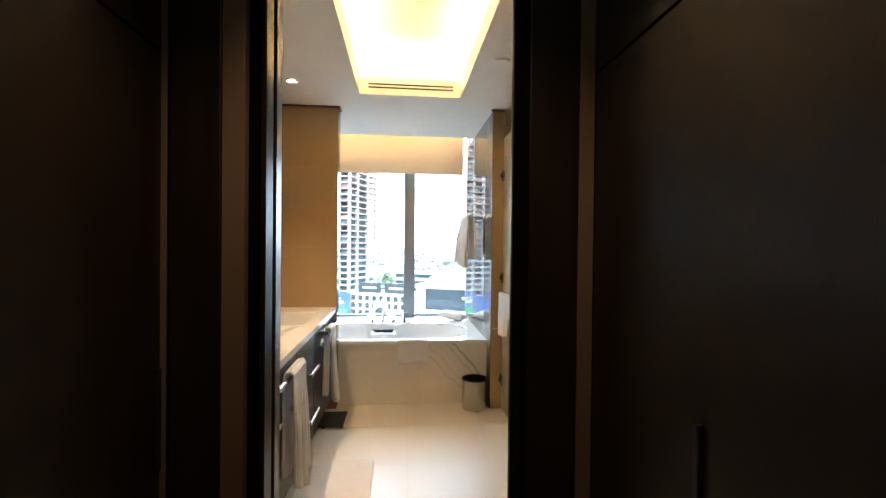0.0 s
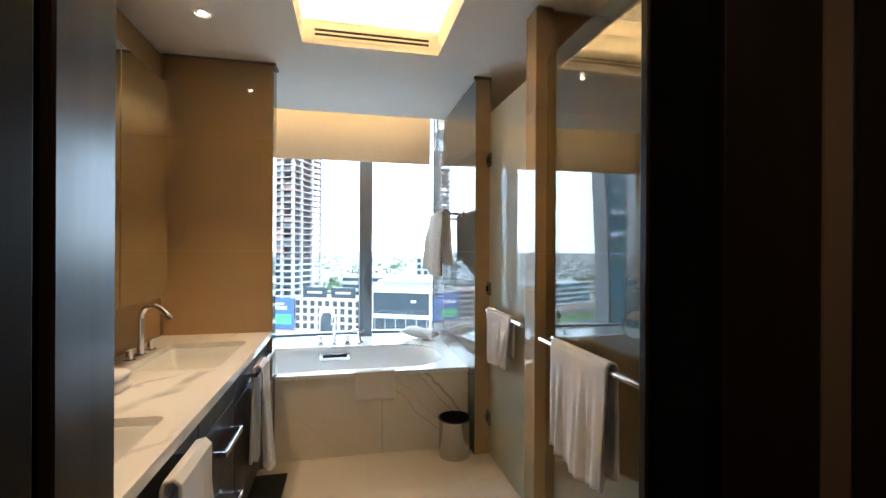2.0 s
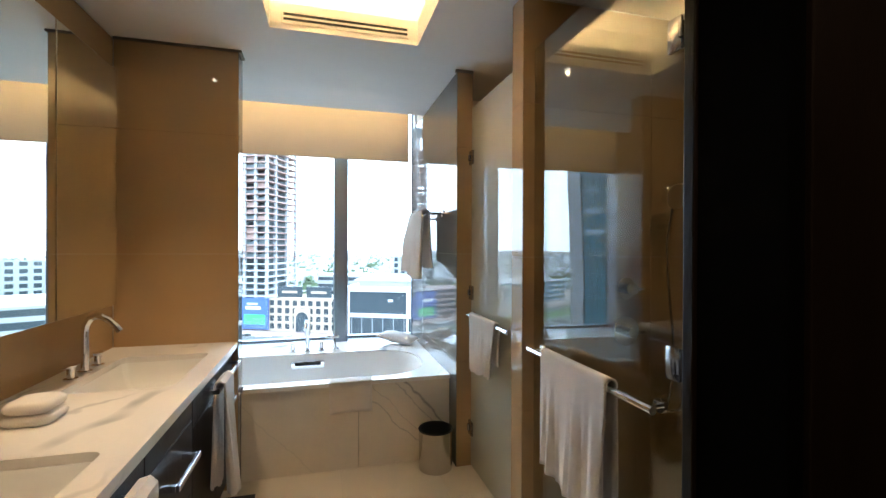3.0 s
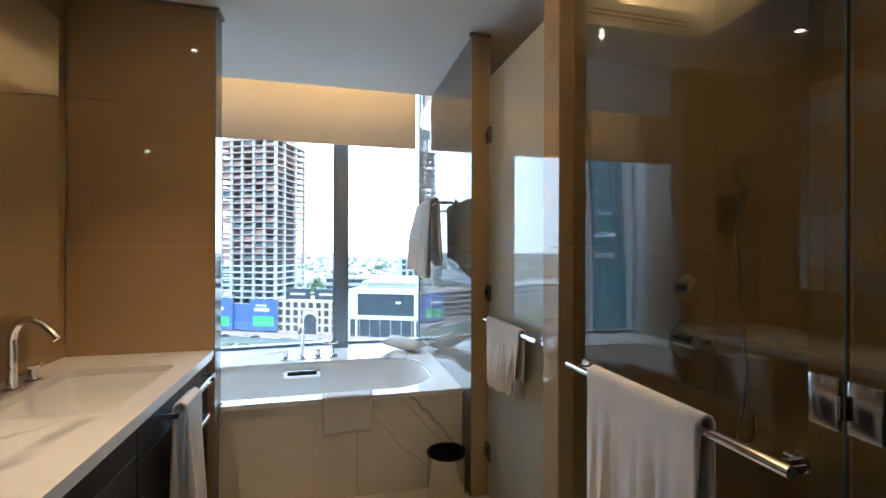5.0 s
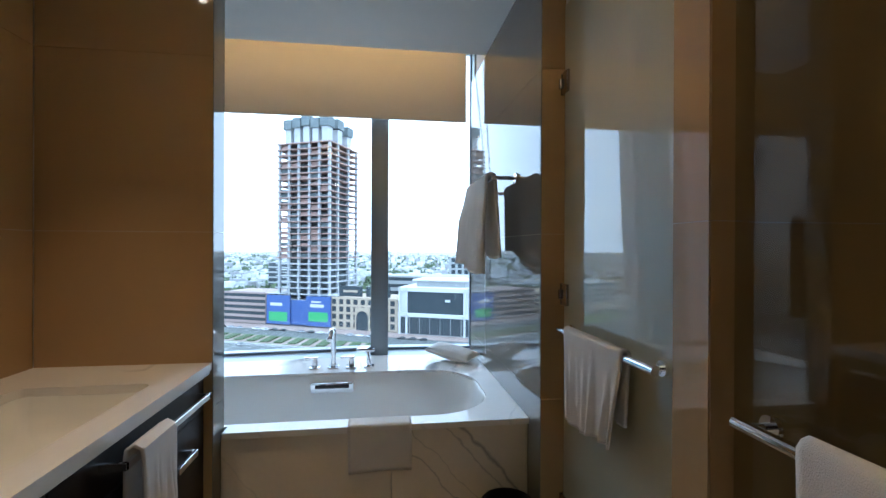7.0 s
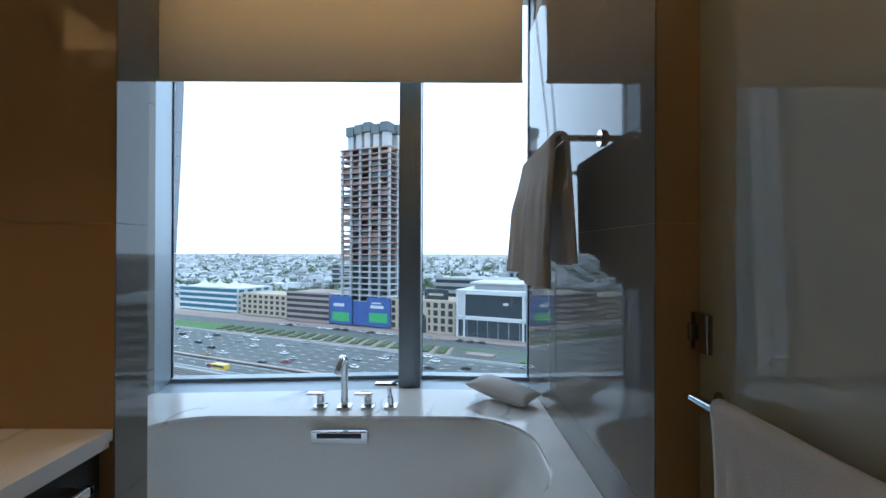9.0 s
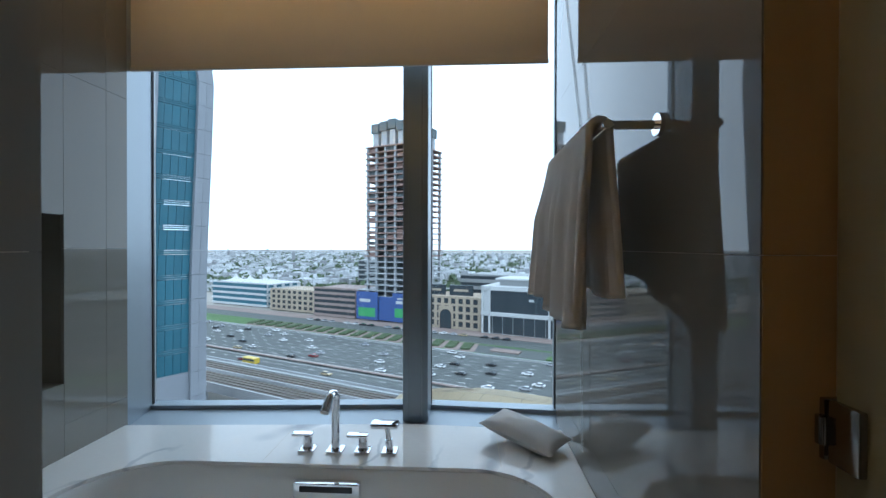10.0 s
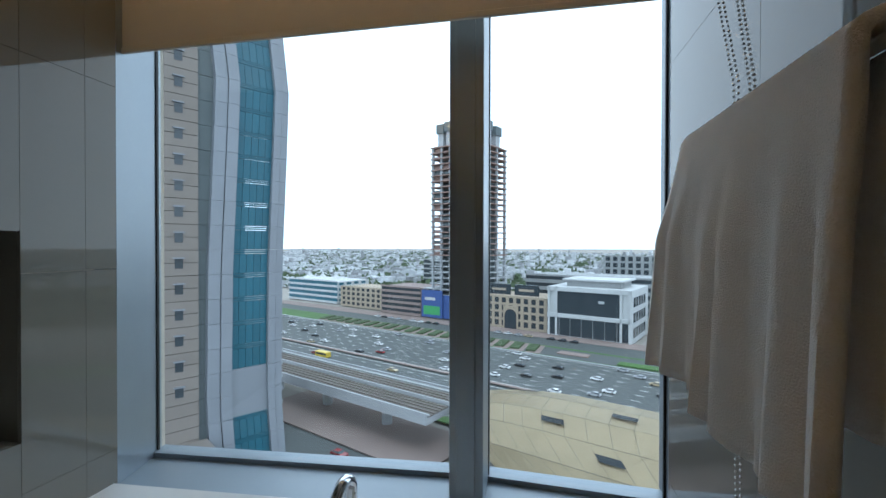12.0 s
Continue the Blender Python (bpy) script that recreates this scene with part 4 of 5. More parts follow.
def tpart(name, bm, mat, parent, label=""):
    bmesh.ops.scale(bm, vec=(K, K, K), verts=bm.verts)
    ob = link(name, bm, mat)
    ob.parent = parent
    return tagged(ob, label)


def tbase(name, u, v, label, category, group="", h=0, turn=0):
    return town(tagged(new(name), label, category, group), u, v, h, turn)


def flat(name, u0, u1, v0, v1, h, mat, label, category):
    bm = boxes((u0, u1, v0, v1, h - 0.3, h))
    bmesh.ops.scale(bm, vec=(K, K, K), verts=bm.verts)
    return town(setting(name, bm, mat, label, category))


gm = bmesh.new()
for a in range(-6, 6):
    for b in range(12):
        x0, x1, y0, y1 = a * 700, a * 700 + 700, -300 + b * 450, 150 + b * 450
        gm.faces.new([gm.verts.new(p) for p in ((x0, y0, -0.5), (x1, y0, -0.5), (x1, y1, -0.5), (x0, y1, -0.5))])
bmesh.ops.remove_doubles(gm, verts=gm.verts, dist=0.1)
town(setting("ground", gm, M_SAND, "dusty city ground reaching the horizon", "ground"))
flat("road_highway", -700, 500, 113, 198, 0.1, M_ASPHALT, "wide multi-lane grey highway", "road")
flat("verge_far", -700, 500, 199, 219, 0.25, M_GRASS, "green lawn strip along the highway", "lawn")
flat("road_service", -700, 500, 219.3, 236, 0.1, M_ASPHALT, "service road beyond the lawn", "road")
flat("pavement_far", -700, 500, 236, 249, 0.3, M_PAVE, "pinkish pavement before the buildings", "pavement")
flat("verge_near", -700, -60, 109.3, 112.8, 0.3, M_GRASS, "narrow lawn between railway and highway", "lawn")
flat("road_near", -400, 200, 40, 82, 0.1, M_ASPHALT, "near service road under the viaduct", "road")
flat("pavement_near", -130, -62, 82.4, 105, 0.35, M_PAVE, "curved pinkish pavement under the viaduct", "pavement")
flat("median", -700, 500, 147.6, 149.2, 0.9, M_PAVE, "concrete median of the highway", "kerb")
flat("kerb_far", -700, 500, 198, 198.8, 0.5, M_CONC, "pale kerb of the highway", "kerb")

# lane dashes, one mesh
bm = bmesh.new()
for v in (118, 124, 130, 136, 142, 155, 161, 167, 173, 179, 185, 191):
    for i in range(-60, 30):
        box(bm, i * 9, i * 9 + 3, v - 0.12, v + 0.12, 0.1, 0.14)
for v in (114.2, 146, 151.5, 196.5):
    box(bm, -600, 400, v - 0.12, v + 0.12, 0.1, 0.14)
for i in range(-34, -8):
    u = i * 4.2
    bm.faces.new([bm.verts.new(q) for q in ((u, 115, 0.15), (u + 0.45, 115, 0.15), (u + 6.45, 122.5, 0.15), (u + 6, 122.5, 0.15))])
bmesh.ops.scale(bm, vec=(K, K, K), verts=bm.verts)
town(tagged(link("lane_markings", bm, M_LINE), "white dashed lane markings on the highway", "road marking", kind="stuff"))

# cars
CARPAINT = [material("car paint " + n, c, 0.25, vary=0.02, coat=0.6) for n, c in (("white", (0.75, 0.75, 0.75)), ("black", (0.02, 0.02, 0.022)), ("silver", (0.42, 0.43, 0.45)), ("red", (0.25, 0.03, 0.03)), ("sand", (0.45, 0.36, 0.22)))]
M_TYRE = material("tyre rubber", (0.02, 0.02, 0.02), 0.9)


def make_car(paint, name):
    c = tagged(new("car"), name + " car driving on the highway", "car", "highway cars")
    bm = bmesh.new()
    sec = [(-2.3, 0.45, 0.75), (-2.25, 0.3, 0.95), (-0.9, 0.3, 1.0), (0.9, 0.3, 1.02), (2.2, 0.3, 0.82), (2.3, 0.45, 0.65)]
    loft(bm, [[Vector((x, -0.9, a)), Vector((x, 0.9, a)), Vector((x, 0.88, b)), Vector((x, -0.88, b))] for x, a, b in sec], True, True)
    body = link("body", bm, paint)
    bm = bmesh.new()
    loft(bm, [[Vector((x0, -0.85, 0.96)), Vector((x1, -0.85, 0.96)), Vector((x1, 0.85, 0.96)), Vector((x0, 0.85, 0.96))] if z == 0 else [Vector((x0, -0.7, 1.40)), Vector((x1, -0.7, 1.40)), Vector((x1, 0.7, 1.40)), Vector((x0, 0.7, 1.40))] for z, x0, x1 in ((0, -1.9, 1.1), (1, -1.4, 0.4))], True, True)
    cabin = link("cabin", bm, M_DARKGLASS)
    roof = link("roof", boxes((-1.38, 0.38, -0.68, 0.68, 1.40, 1.45), bevel=0.02), paint)
    wheels = [link("wheel", rods(((x, y - 0.1, 0.33), (x, y + 0.1, 0.33), 0.33), seg=12), M_TYRE) for x in (-1.4, 1.4) for y in (-0.82, 0.82)]
    for o in (body, cabin, roof, *wheels):
        o.parent = c
        o.scale = (K, K, K)
    return c


protos = [make_car(p, n) for p, n in zip(CARPAINT, ("white", "black", "silver", "dark red", "sand-coloured"))]
rng = random.Random(4)
spots = []
for lane in (115, 121, 127, 133, 139, 153, 158, 164, 170, 176, 182, 188, 194):
    u = -330 + rng.uniform(0, 40)
    while u < 60:
        spots.append((u, lane))
        u += rng.uniform(22, 75)
for u, v in [(-230 + i * 6.5, 233.5) for i in range(24) if i % 5]:
    spots.append((u, v))
spots += [(-95, 62), (-84, 78), (-60, 55), (-128, 70)]
used = set()
for u, v in spots:
    k = rng.choices(range(5), (6, 3, 3, 0.4, 0.8))[0]
    m = TOWN @ pose(K * (u + 1.24), K * (v - 6.58), K * 0.1, 0, 0, 180 if v > 150 else 0)
    if k not in used:
        used.add(k)
        protos[k].matrix_basis = m
    else:
        copy_thing(protos[k], m)

# tower under construction
tower = tbase("construction_tower", -172.5, 275, "unfinished concrete tower with bare floor slabs and dark crown", "tower")
TW, TD = 20.5, 20
FL = 4.0
N = 29
# Concrete core coloured dark to give the open floors their inner shade.
tpart("core", boxes((-15.5, 15.5, -11, 13, 0, 118)), M_DARKGREY, tower)
for i in range(N):
    h = 8 + i * FL
    wide = 6 if i < 4 else 0
    tpart("floor_slab", boxes((-TW - wide, TW + wide, -TD, TD, h, h + 0.7)), M_RUST if i > 8 else M_CONC, tower)
for x in (-19, -11.5, -4, 4, 11.5, 19):
    for y in (-18, 18):
        tpart("column", boxes((x - 0.8, x + 0.8, y - 0.8, y + 0.8, 0, 8 + (N - 1) * FL)), M_CONC, tower)
for y in (-8, 6):
    for x in (-19, 19):
        tpart("column", boxes((x - 0.8, x + 0.8, y - 0.8, y + 0.8, 0, 8 + (N - 1) * FL)), M_CONC, tower)
rng = random.Random(9)
for i in range(9, N - 1):
    h = 8 + i * FL
    for x in (-15.2, -7.7, 0, 7.7, 15.2):
        if rng.random() < 0.6:
            tpart("site_screen", boxes((x - 3.2, x + 3.2, -17.4, -17.0, h + 0.7, h + 0.7 + rng.uniform(1.2, 3.4))), M_RUST if rng.random() < 0.5 else M_DARKGREY, tower)
for x in (-14, -7, 0, 7, 14):
    for y in (-13, 0, 13):
        if abs(x) > 10 or abs(y) > 5:
            tpart("core_wall", boxes((x - 2.2, x + 2.2, y - 3, y + 3, 120, 132)), M_CONC, tower)
            tpart("formwork", boxes((x - 3.1, x + 3.1, y - 4.2, y + 4.2, 130.5 + (x + y) % 3, 137 + (x + y) % 3)), M_DARKGREY, tower)
bill = tbase("hoarding", -172, 249.5, "blue advertising hoarding with a green field", "billboard")
tpart("panel", boxes((-24, -6, 0, 0.8, 1, 20)), M_BILL, bill)
tpart("panel", boxes((6, 24, 0, 0.8, 1, 20)), M_BILL, bill)
tpart("panel", boxes((-6, 6, 1.2, 2.0, 1, 17)), M_BILL, bill)
tpart("picture_field", boxes((-22, -8, -0.15, -0.01, 3, 9), (8, 22, -0.15, -0.01, 4, 10)), M_GREENBILL, bill)
tpart("writing_bar", boxes((-21, -12, -0.15, -0.01, 13, 15), (9, 19, -0.15, -0.01, 13, 15), (10, 17, -0.15, -0.01, 16, 17)), M_WHITEWALL, bill)


def block(name, u0, u1, v0, v1, h, wall, floors, bays, label, glass=M_DARKGLASS, band=False, sill=0.3):
    b = tbase(name, (u0 + u1) / 2, v0, label, "building")
    w, d = (u1 - u0) / 2, v1 - v0
    tpart("wall", boxes((-w, w, 0.6, d, 0, h)), wall, b)
    tpart("roof", boxes((-w + 0.6, w - 0.6, 1.2, d - 0.6, h - 0.4, h + 0.3), (-w, w, 0.3, 0.9, h - 0.2, h + 1.1)), wall, b)
    fh = h / floors
    for f in range(floors + 1):
        tpart("floor_band", boxes((-w - 0.2, w + 0.2, 0.0, 0.6, min(f * fh, h - 0.1) - 0.0, min(f * fh + fh * sill, h + 0.8))), wall, b)
    if band:
        for f in range(floors):
            tpart("window", boxes((-w + 0.4, w - 0.4, 0.3, 0.65, f * fh + fh * sill, (f + 1) * fh)), glass, b)
    else:
        bw = 2 * w / bays
        for f in range(floors):
            for k in range(bays):
                x = -w + bw * k
                tpart("window", boxes((x + bw * 0.2, x + bw * 0.8, 0.35, 0.62, f * fh + fh * sill, (f + 1) * fh)), glass, b)
        for k in range(bays + 1):
            x = -w + bw * k
            tpart("pier", boxes((x - bw * 0.2, x + bw * 0.2, 0.05, 0.6, 0, h)), wall, b)
    side_n = max(2, int(d / 8))
    for f in range(floors):
        for k in range(side_n):
            y = 2 + (d - 3) * k / side_n
            for s in (-1, 1):
                tpart("side_window", boxes((s * w - 0.05, s * w + 0.05, y, y + (d - 3) / side_n * 0.6, f * fh + fh * 0.4, f * fh + fh * 0.85)), glass, b)
    return b


# white showroom building
wb = tbase("showroom", -78, 246, "white framed showroom with a large dark glass front", "building")
tpart("wall", boxes((-23, 23, 1.2, 40, 0, 28)), M_WHITEWALL, wb)
tpart("glass_front", boxes((-17, 17, 0.9, 1.15, 13, 25.5)), M_DARKGLASS, wb)
for i in range(7):
    tpart("pane", boxes((-22 + i * 6.3, -16.2 + i * 6.3, 0.7, 1.0, 0.8, 10.5)), M_DARKGLASS, wb)
tpart("frame", boxes((-23, 23, 0.2, 1.2, 10.8, 13), (-23, 23, 0.2, 1.2, 25.6, 28), bevel=0.1), M_WHITEWALL, wb)
for x in (-22, -17.6, 17.6, 22):
    tpart("pier", boxes((x - 0.6, x + 0.6, 0.2, 1.2, 0, 28)), M_WHITEWALL, wb)
tpart("roof_storey", boxes((-14, 16, 8, 30, 28, 31.5)), M_GREYWALL, wb)
tpart("roof_slab", boxes((-16, 18, 6, 32, 31.5, 32.4)), M_WHITEWALL, wb)
tpart("sign_plate", boxes((6, 9, 0.75, 0.89, 20, 21.4)), M_WHITEWALL, wb)
for i in range(5):
    for f in range(3):
        tpart("side_window", boxes((22.9, 23.1, 4 + i * 6, 8.5 + i * 6, 3 + f * 8, 8 + f * 8)), M_DARKGLASS, wb)
        tpart("side_window", boxes((-23.1, -22.9, 4 + i * 6, 8.5 + i * 6, 3 + f * 8, 8 + f * 8)), M_DARKGLASS, wb)
# cream arcade building with roof signs
ab = block("arcade_building", -149, -104, 251, 285, 19, M_CREAMWALL, 4, 9, "cream stone building with arched entrance and roof signs")
tpart("arch", boxes((-5, 5, -0.6, 0.1, 0, 14)), M_CREAMWALL, ab)
am = bmesh.new()
loft(am, [[Vector((4 * math.cos(math.pi * i / 12), y, 8 + 4 * math.sin(math.pi * i / 12))) for i in range(13)] + [Vector((-4, y, 0)), Vector((4, y, 0))] for y in (-0.75, -0.5)], True, True)
tpart("arched_window", am, M_DARKGLASS, ab)
for x0 in (-18, 1):
    tpart("roof_sign", boxes((x0, x0 + 16, 3, 4, 20.5, 27)), M_DARKGLASS, ab)
    tpart("writing_bar", boxes((x0 + 3, x0 + 13, 2.85, 2.99, 23, 24.4)), M_CREAMWALL, ab)
block("pink_building", -238, -199, 252, 285, 20, M_PINKWALL, 5, 7, "pink rendered office block with balconies", band=True, sill=0.45)
block("podium_building", -140, -30, 300, 340, 30, M_GREYWALL, 6, 12, "grey parking podium behind the arcade", band=True, sill=0.5)
block("beige_building", -290, -244, 258, 290, 16, M_CREAMWALL, 4, 8, "beige low office building", sill=0.4)
block("blue_building", -370, -300, 262, 300, 19, M_WHITEWALL, 4, 10, "white and blue glazed commercial building", M_BLUEGLASS, True, 0.4)
block("teal_building", -330, -250, 420, 460, 34, M_GREYWALL, 6, 9, "grey green glazed office block", M_DARKGLASS, True, 0.3)
block("far_white_building", -60, 0, 470, 500, 36, M_WHITEWALL, 6, 8, "white apartment block in the distance", sill=0.4)
block("far_grey_building", -135, -68, 480, 520, 40, M_GREYWALL, 6, 9, "dark grey apartment block in the distance", sill=0.3)
block("side_building", -20, 60, 300, 340, 24, M_WHITEWALL, 4, 10, "white low building by the side street", sill=0.5)
block("far_pale_building", 20, 110, 520, 560, 38, M_GREYWALL, 6, 10, "pale apartment block in the distance", sill=0.4)
block("right_building", 0, 90, 246, 300, 26, M_GREYWALL, 5, 10, "grey office block by the highway", band=True, sill=0.4)

# tent peaks left of the blue building
for i in range(3):
    tm = bmesh.new()
    ring = [[Vector((r * math.cos(2 * math.pi * k / 12), r * math.sin(2 * math.pi * k / 12), z)) for k in range(12)] for r, z in ((7, 0), (3.2, 1.8), (1.2, 4), (0.2, 7))]
    loft(tm, ring, True, True)
    t = tbase("tent_roof", -372 + i * 20, 288, "white pointed fabric tent roof", "tent", "tent roofs", 19)
    tpart("canopy", tm, M_WHITEWALL, t)

# far low houses, too many to count
rng = random.Random(21)
verts, faces = [], []
for i in range(11000):
    v = 330 + 2300 * rng.random() ** 1.6
    u = rng.uniform(-1.35, 0.75) * (v + 150)
    if v < 545 and u > -345:
        continue
    a, b, h = rng.uniform(2.5, 7), rng.uniform(2.5, 7), rng.choice((4, 6, 7, 8, 11)) * rng.uniform(0.8, 1.3)
    if rng.random() < 0.03 and v > 900:
        h *= 2.5
    n = len(verts)
    for z in (0, h):
        verts += [(K * (u + sx * a), K * (v + sy * b), K * z) for sx, sy in ((-1, -1), (1, -1), (1, 1), (-1, 1))]
    faces += [(n + 4, n + 5, n + 6, n + 7), (n, n + 1, n + 5, n + 4), (n + 1, n + 2, n + 6, n + 5), (n + 2, n + 3, n + 7, n + 6), (n + 3, n, n + 4, n + 7)]
me = bpy.data.meshes.new("far_houses")
me.from_pydata(verts, [], faces)
fn, fl = M_FAR.node_tree.nodes, M_FAR.node_tree.links
geo, tone = fn.new("ShaderNodeNewGeometry"), fn.new("ShaderNodeMapRange")
tone.inputs["To Min"].default_value, tone.inputs["To Max"].default_value = 0.55, 1.6
fl.new(geo.outputs["Random Per Island"], tone.inputs["Value"])
fl.new(tone.outputs["Result"], next(k for k in fn if k.type == "HUE_SAT").inputs["Value"])
me.materials.append(M_FAR)
town(tagged(new("far_houses", me), "countless low houses reaching the horizon, haze in their pale colour", "houses", kind="stuff"))
# tree clumps, stuff
verts, faces = [], []


def clump(u, v, h, r):
    for _ in range(16):
        cx, cy, cz = u + rng.gauss(0, r * 0.5), v + rng.gauss(0, r * 0.5), h + rng.gauss(0, r * 0.35)
        n = len(verts)
        q = [Vector((rng.uniform(-1, 1), rng.uniform(-1, 1), rng.uniform(-1, 1))) * r * 0.55 for _ in range(4)]
        verts.extend([(K * (cx + w.x), K * (cy + w.y), K * max(0.1, cz + w.z)) for w in q])
        faces.extend([(n, n + 1, n + 2), (n, n + 2, n + 3), (n, n + 1, n + 3), (n + 1, n + 2, n + 3)])


for i in range(3600):
    v = 330 + 1900 * rng.random() ** 1.7
    clump(rng.uniform(-1.2, 0.6) * (v + 100), v, 4, rng.uniform(4, 9))
for i in range(60):
    clump(-60 + rng.uniform(-5, 5) + i * 0.6, 300 + i * 5, 4, 5)
me = bpy.data.meshes.new("tree_clumps")
me.from_pydata(verts, [], faces)
me.materials.append(M_TREE)
town(tagged(new("tree_clumps", me), "dusty green trees scattered among the far houses", "trees", kind="stuff"))
# clipped hedges on the lawn
hedge_mesh = boxes((-2.0, 2.0, -0.55, 0.55, 0, 1.0), bevel=0.25)
hedge = town(tagged(link("hedge", hedge_mesh, M_TREE), "low clipped dark green hedge on the lawn", "hedge", "lawn hedges"), -246, 203, 0.25, 14)
for i in range(19):
    town(tagged(link("hedge_bed", boxes((-2.9, 2.9, -7.2, 7.2, 0, 0.08)), M_PAVE), "bare earth bed under the clipped hedges", "planting bed", "hedge beds"), -246 + i * 8.6, 208.5, 0.25, 14)
    for r in range(5):
        if i or r:
            copy_thing(hedge, TOWN @ pose(K * (-246 + i * 8.6 + 1.24 - 0.6 * r), K * (203 + r * 2.7 - 6.58), K * 0.33, 0, 0, 14))

# railway viaduct
via = tbase("viaduct", -150, 99, "pale concrete railway viaduct on round piers", "viaduct")
tpart("deck", boxes((-260, 84, -10, 10, 8.2, 9.8)), M_CONC, via)
tpart("ballast", boxes((-260, 84, -8.6, 8.6, 9.8, 10.0)), M_BALLAST, via)
for y in (-10, -0.2, 9.6):
    tpart("parapet", boxes((-260, 84, y, y + 0.4, 9.8, 11.0)), M_CONC, via)
for y in (-9.0, 8.4):
    tpart("walkway", boxes((-260, 84, y - 0.6, y + 0.6, 10.0, 10.5)), M_GREYWALL, via)
for y in (-6.6, -4.8, -3.2, -1.6, 1.6, 3.2, 4.8, 6.6):
    tpart("rail", boxes((-260, 84, y - 0.14, y + 0.14, 10.0, 10.35)), M_TRACK, via)
for x in range(-250, 80, 26):
    tpart("pier", rods(((x, 0, 0), (x, 0, 6.6), 1.5), ((x, 0, 6.6), (x, 0, 8.2), 1.5, 4.4), seg=16), M_CONC, via)

# golden station roof
st = tbase("station", 7, 101, "metro station with a champagne gold shell roof", "station")
HL, HW, HH = 70, 20, 14.5
NU, NV = 30, 10
skylights = {(3, 5), (5, 3), (6, 6), (8, 4), (9, 6), (10, 2), (11, 5), (13, 3), (14, 6), (16, 4), (7, 2), (12, 7)}


def shell(a, b, lift=0.0):
    """A barrel roof along the line whose open end slants back towards its near foot."""
    th = math.pi * b / NV
    begin = -HL + (34 * (1 - math.sin(th)) ** 1.3 if b < NV / 2 else 8 * (1 - math.sin(th)))
    x = begin + (HL * 2 - (begin + HL)) * a / NU
    taper = 1 - 0.28 * max(0.0, 1 - (x + HL) / 30) ** 2
    return Vector((x, (HW * taper + lift) * -math.cos(th), 2.5 + (HH * taper + lift) * math.sin(th)))


tpart("hall_glass", boxes((-45, 58, -13, 13, 0, 7)), M_DARKGLASS, st)
for a in range(NU):
    for b in range(NV):
        bm = bmesh.new()
        g = 0.008
        q = [shell(a + g, b + g, 0.25), shell(a + 1 - g, b + g, 0.25), shell(a + 1 - g, b + 1 - g, 0.25), shell(a + g, b + 1 - g, 0.25)]
        bm.faces.new([bm.verts.new(p) for p in q])
        bmesh.ops.solidify(bm, geom=bm.faces[:], thickness=0.2)
        tpart("roof_panel", bm, M_GOLD, st)
        if (a, b) in skylights:
            bm = bmesh.new()
            bm.faces.new([bm.verts.new(p) for p in (shell(a + 0.05, b + 0.42, 0.5), shell(a + 1.1, b + 0.42, 0.5), shell(a + 1.1, b + 0.66, 0.5), shell(a + 0.05, b + 0.66, 0.5))])
            bmesh.ops.solidify(bm, geom=bm.faces[:], thickness=0.3)
            tpart("roof_light", bm, M_DARKGLASS, st)
sm = bmesh.new()
for a in range(NU):
    for b in range(NV):
        sm.faces.new([sm.verts.new(shell(*p)) for p in ((a, b), (a + 1, b), (a + 1, b + 1), (a, b + 1))])
tpart("roof_shell", sm, M_DARKGREY, st)

# neighbouring tower with stone, metal and blue glass strips
P0 = Vector((-36.5, 69.7, GZ))
nt = tagged(new("neighbour_tower"), "neighbouring tower with beige stone, pale piers and blue glass", "tower")
nt.matrix_basis = Matrix.Translation(P0) @ Matrix(((-0.574, -0.819, 0, 0), (-0.819, 0.574, 0, 0), (0, 0, 1, 0), (0, 0, 0, 1)))
HT = 85.0
FLH = 3.5


def bulge(z):
    w = z + GZ
    pts = [(-42, -1.2), (-33, 0.2), (-22, 1.0), (-2, 0.8), (14, 0.1), (25, -0.3), (36, 0.9), (60, 4.0)]
    for (a, fa), (b, fb_) in zip(pts, pts[1:]):
        if a <= w <= b:
            return fa + (fb_ - fa) * (w - a) / (b - a)
    return pts[-1][1]


def slab_piece(s0, s1, z0, z1, d0, d1, follow=True):
    bm = bmesh.new()
    o0, o1 = (bulge(z0), bulge(z1)) if follow else (0, 0)
    loft(bm, [[Vector((s0 + o, d0, z)), Vector((s1 + o, d0, z)), Vector((s1 + o, d1, z)), Vector((s0 + o, d1, z))] for o, z in ((o0, z0), (o1, z1))], True, True)
    return bm


def npart(name, bm, mat):
    ob = link(name, bm, mat)
    ob.parent = nt
    return ob


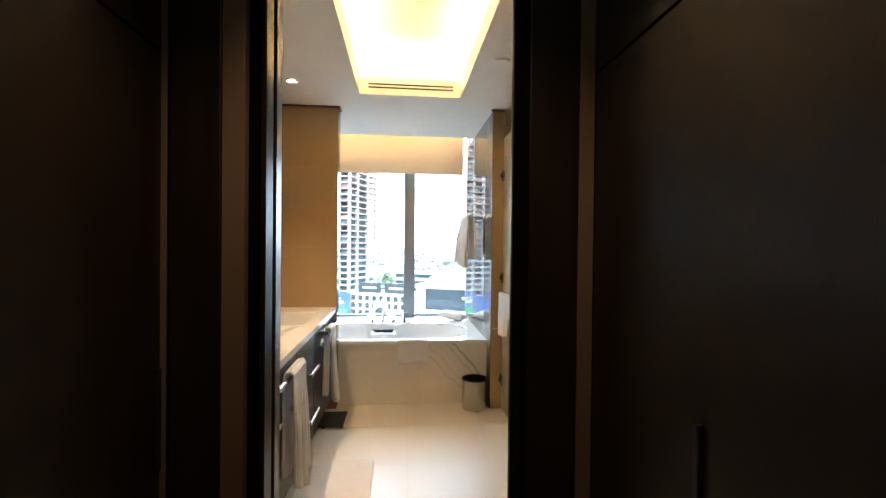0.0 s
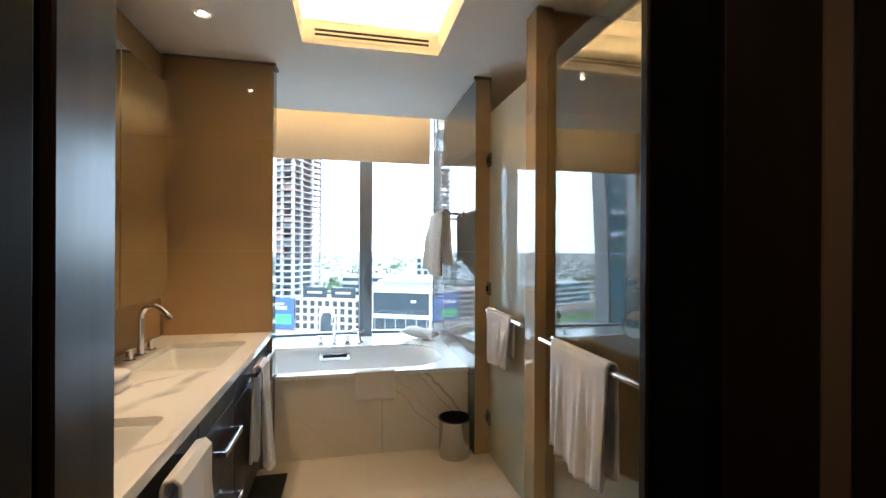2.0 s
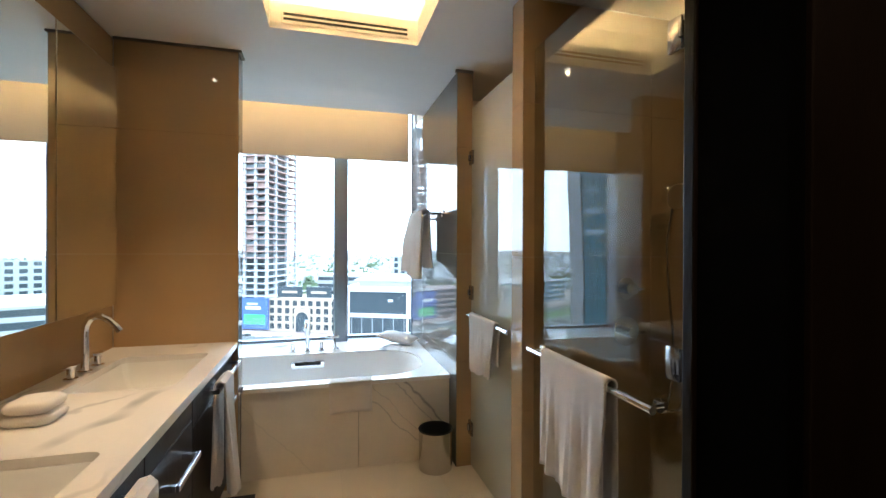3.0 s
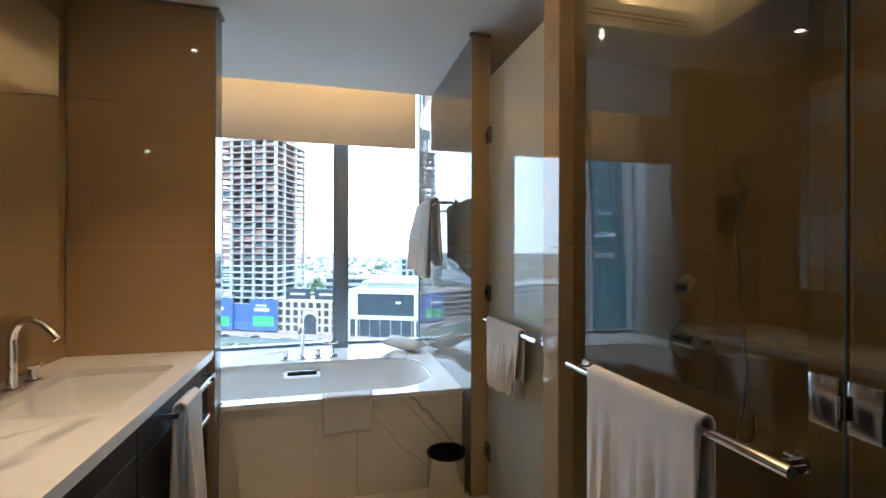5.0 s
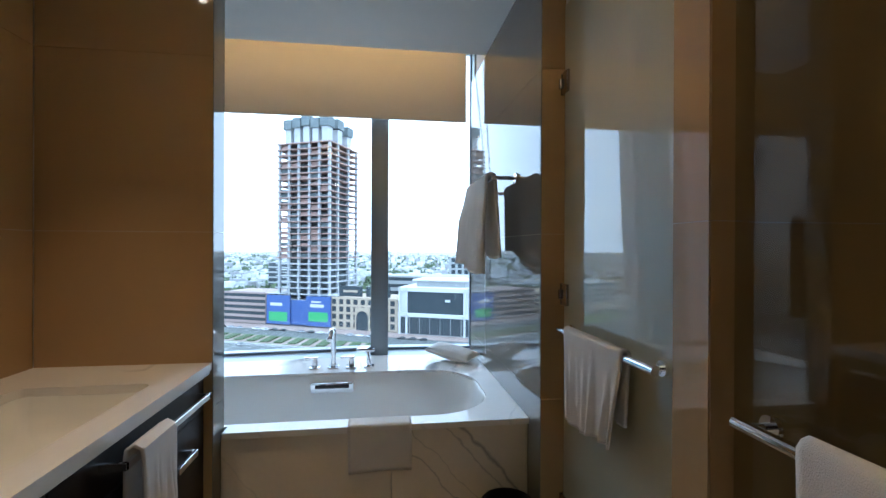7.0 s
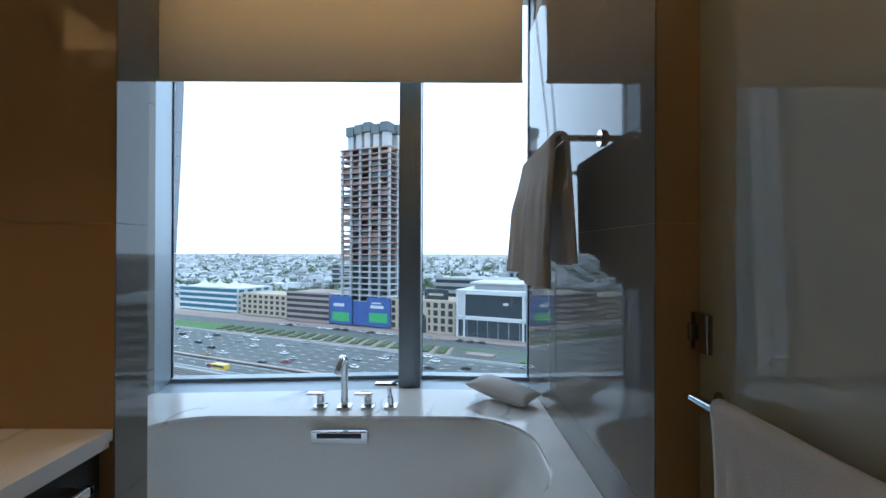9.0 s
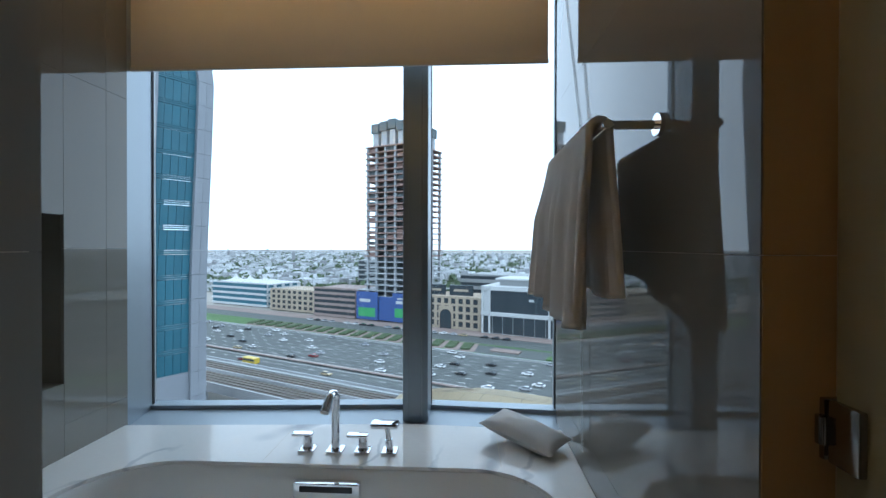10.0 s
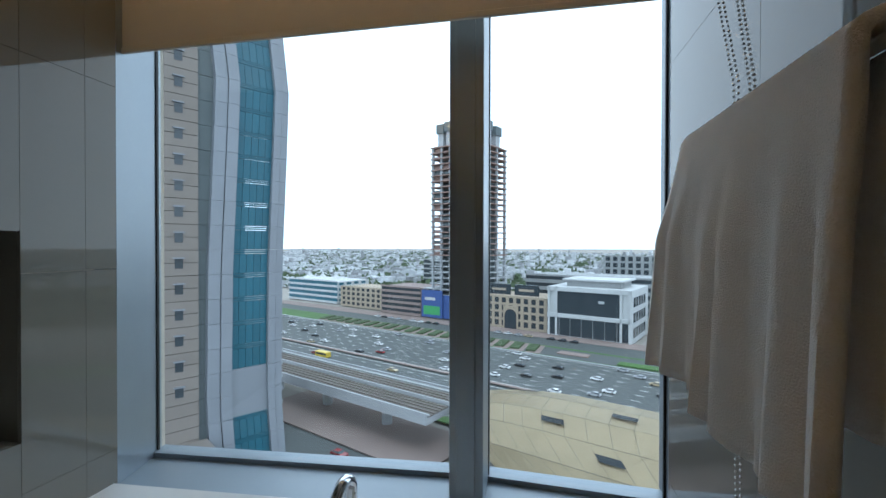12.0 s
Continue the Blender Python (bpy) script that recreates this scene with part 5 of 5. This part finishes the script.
floors = int(HT / FLH)
for i in range(floors):
    z = i * FLH
    npart("pier_panel", slab_piece(0.0, 1.05, z + 0.02, z + FLH - 0.02, -0.5, 1), M_PILASTER)
    npart("pier_panel", slab_piece(1.15, 2.2, z + 0.02, z + FLH - 0.02, -0.7, 1), M_PILASTER)
    npart("pier_panel", slab_piece(7.4, 8.9, z + 0.02, z + FLH - 0.02, -0.7, 1), M_PILASTER)
    npart("pier_panel", slab_piece(9.0, 10.6, z + 0.02, z + FLH - 0.02, -0.5, 1), M_PILASTER)
    if z + GZ > -20 or z + GZ < -24:
        for k in range(5):
            npart("glass_pane", slab_piece(2.25 + k * 1.03, 3.22 + k * 1.03, z + 0.03, z + FLH - 0.62, 0.0, 0.3), M_BLUEGLASS)
        npart("spandrel", slab_piece(2.22, 7.38, z + FLH - 0.54, z + FLH - 0.3, -0.04, 0.3), M_BLUEGLASS)
        npart("spandrel", slab_piece(2.22, 7.38, z + FLH - 0.24, z + FLH - 0.03, -0.04, 0.3), M_BLUEGLASS)
    else:
        npart("base_panel", slab_piece(2.22, 7.38, z, z + FLH, -0.1, 0.3), M_PILASTER)
    # Dark colour deepens the shade of this recess.
    npart("recess", slab_piece(10.6, 12.8, z + 0.03, z + FLH - 0.03, 0.6, 1), M_DARKGREY)
    for h in range(2):
        npart("stone_course", slab_piece(12.5, 40, z + h * FLH / 2 + 0.04, z + (h + 1) * FLH / 2 - 0.04, 0.0, 1, False), M_BEIGESTONE)
    if z + GZ > -22:
        npart("small_window", slab_piece(14.4, 15.4, z + 1.0, z + 2.3, -0.05, 0.1, False), M_DARKGLASS)
        npart("window_surround", slab_piece(14.2, 15.6, z + 2.32, z + 2.5, -0.3, 0.1, False), M_PILASTER)
npart("core", boxes((6, 40, 0.95, 20, 0, HT)), M_BEIGESTONE)
npart("podium", boxes((11.5, 40, -6, 0, 0, 15.5)), M_BEIGESTONE)

# low glass block beside the viaduct
lb = tbase("low_glass_block", -118, 72, "low dark glass block beside the viaduct", "building")
for i in range(6):
    tpart("floor_band", boxes((-8, 8, -8, 8, i * 3.6, i * 3.6 + 0.7)), M_GREYWALL, lb)
    tpart("window", boxes((-7.7, 7.7, -7.7, 7.7, i * 3.6 + 0.7, i * 3.6 + 3.6)), M_DARKGLASS, lb)
tpart("roof", boxes((-8, 8, -8, 8, 21.6, 22.6)), M_GREYWALL, lb)

# tower crane far off
cr = tbase("tower_crane", -10, 560, "thin tower crane above the far blocks", "crane")
tpart("mast", boxes((-0.8, 0.8, -0.8, 0.8, 0, 58)), M_DARKGREY, cr)
tpart("jib", boxes((-28, 10, -0.6, 0.6, 56, 57.4)), M_DARKGREY, cr)
# gantry sign on the highway
gs = tbase("gantry_sign", -32, 118, "grey road sign gantry at the highway's edge", "road sign")
tpart("post", rods(((0, 0, 0), (0, 0, 9), 0.4), seg=10), M_GREYWALL, gs)
tpart("panel", boxes((-9, -1, -0.3, 0.3, 5, 10)), M_GREYWALL, gs)

# yellow bus and white van on the near carriageway
def box_vehicle(name, u, v, length, height, paint, label):
    c = town(tagged(new(name), label, name), u, v, 0.1)
    link_parts = [("body", boxes((-length / 2, length / 2, -1.15, 1.15, 0.4, height), bevel=0.15), paint),
                  ("window_band", boxes((-length / 2 + 0.4, length / 2 - 0.2, -1.17, 1.17, height * 0.55, height * 0.85)), M_DARKGLASS)]
    link_parts += [("wheel", rods(((x, y - 0.12, 0.42), (x, y + 0.12, 0.42), 0.42), seg=12), M_TYRE) for x in (-length * 0.3, length * 0.3) for y in (-1.06, 1.06)]
    for n, bm, mt in link_parts:
        link(n, bm, mt).parent = c


box_vehicle("bus", -163, 136.5, 6.4, 2.4, material("bus yellow paint", (0.55, 0.40, 0.05), 0.4), "yellow bus driving on the highway")
box_vehicle("van", -52, 121, 5.4, 2.3, CARPAINT[0], "white van driving on the highway")

# paved island with small lawns beyond the hedges
isl = flat("pavement_island", -96, 40, 200.5, 216, 0.32, M_ASPHALT, "dark paved island in the lawn strip", "pavement")
for u, v, w, d in ((-72, 208, 6, 2.2), (-40, 204, 9, 2.4), (-18, 207, 8, 2.6), (6, 205, 9, 2.4)):
    bm = boxes((-w, w, -d, d, 0, 0.5), bevel=0.2)
    town(tagged(link("planting_bed", bm, M_PAVE if u == -72 else M_GRASS), "low planted bed on the paved island" if u != -72 else "pinkish paved bed on the dark island", "planting bed", "island beds"), u, v, 0.32)
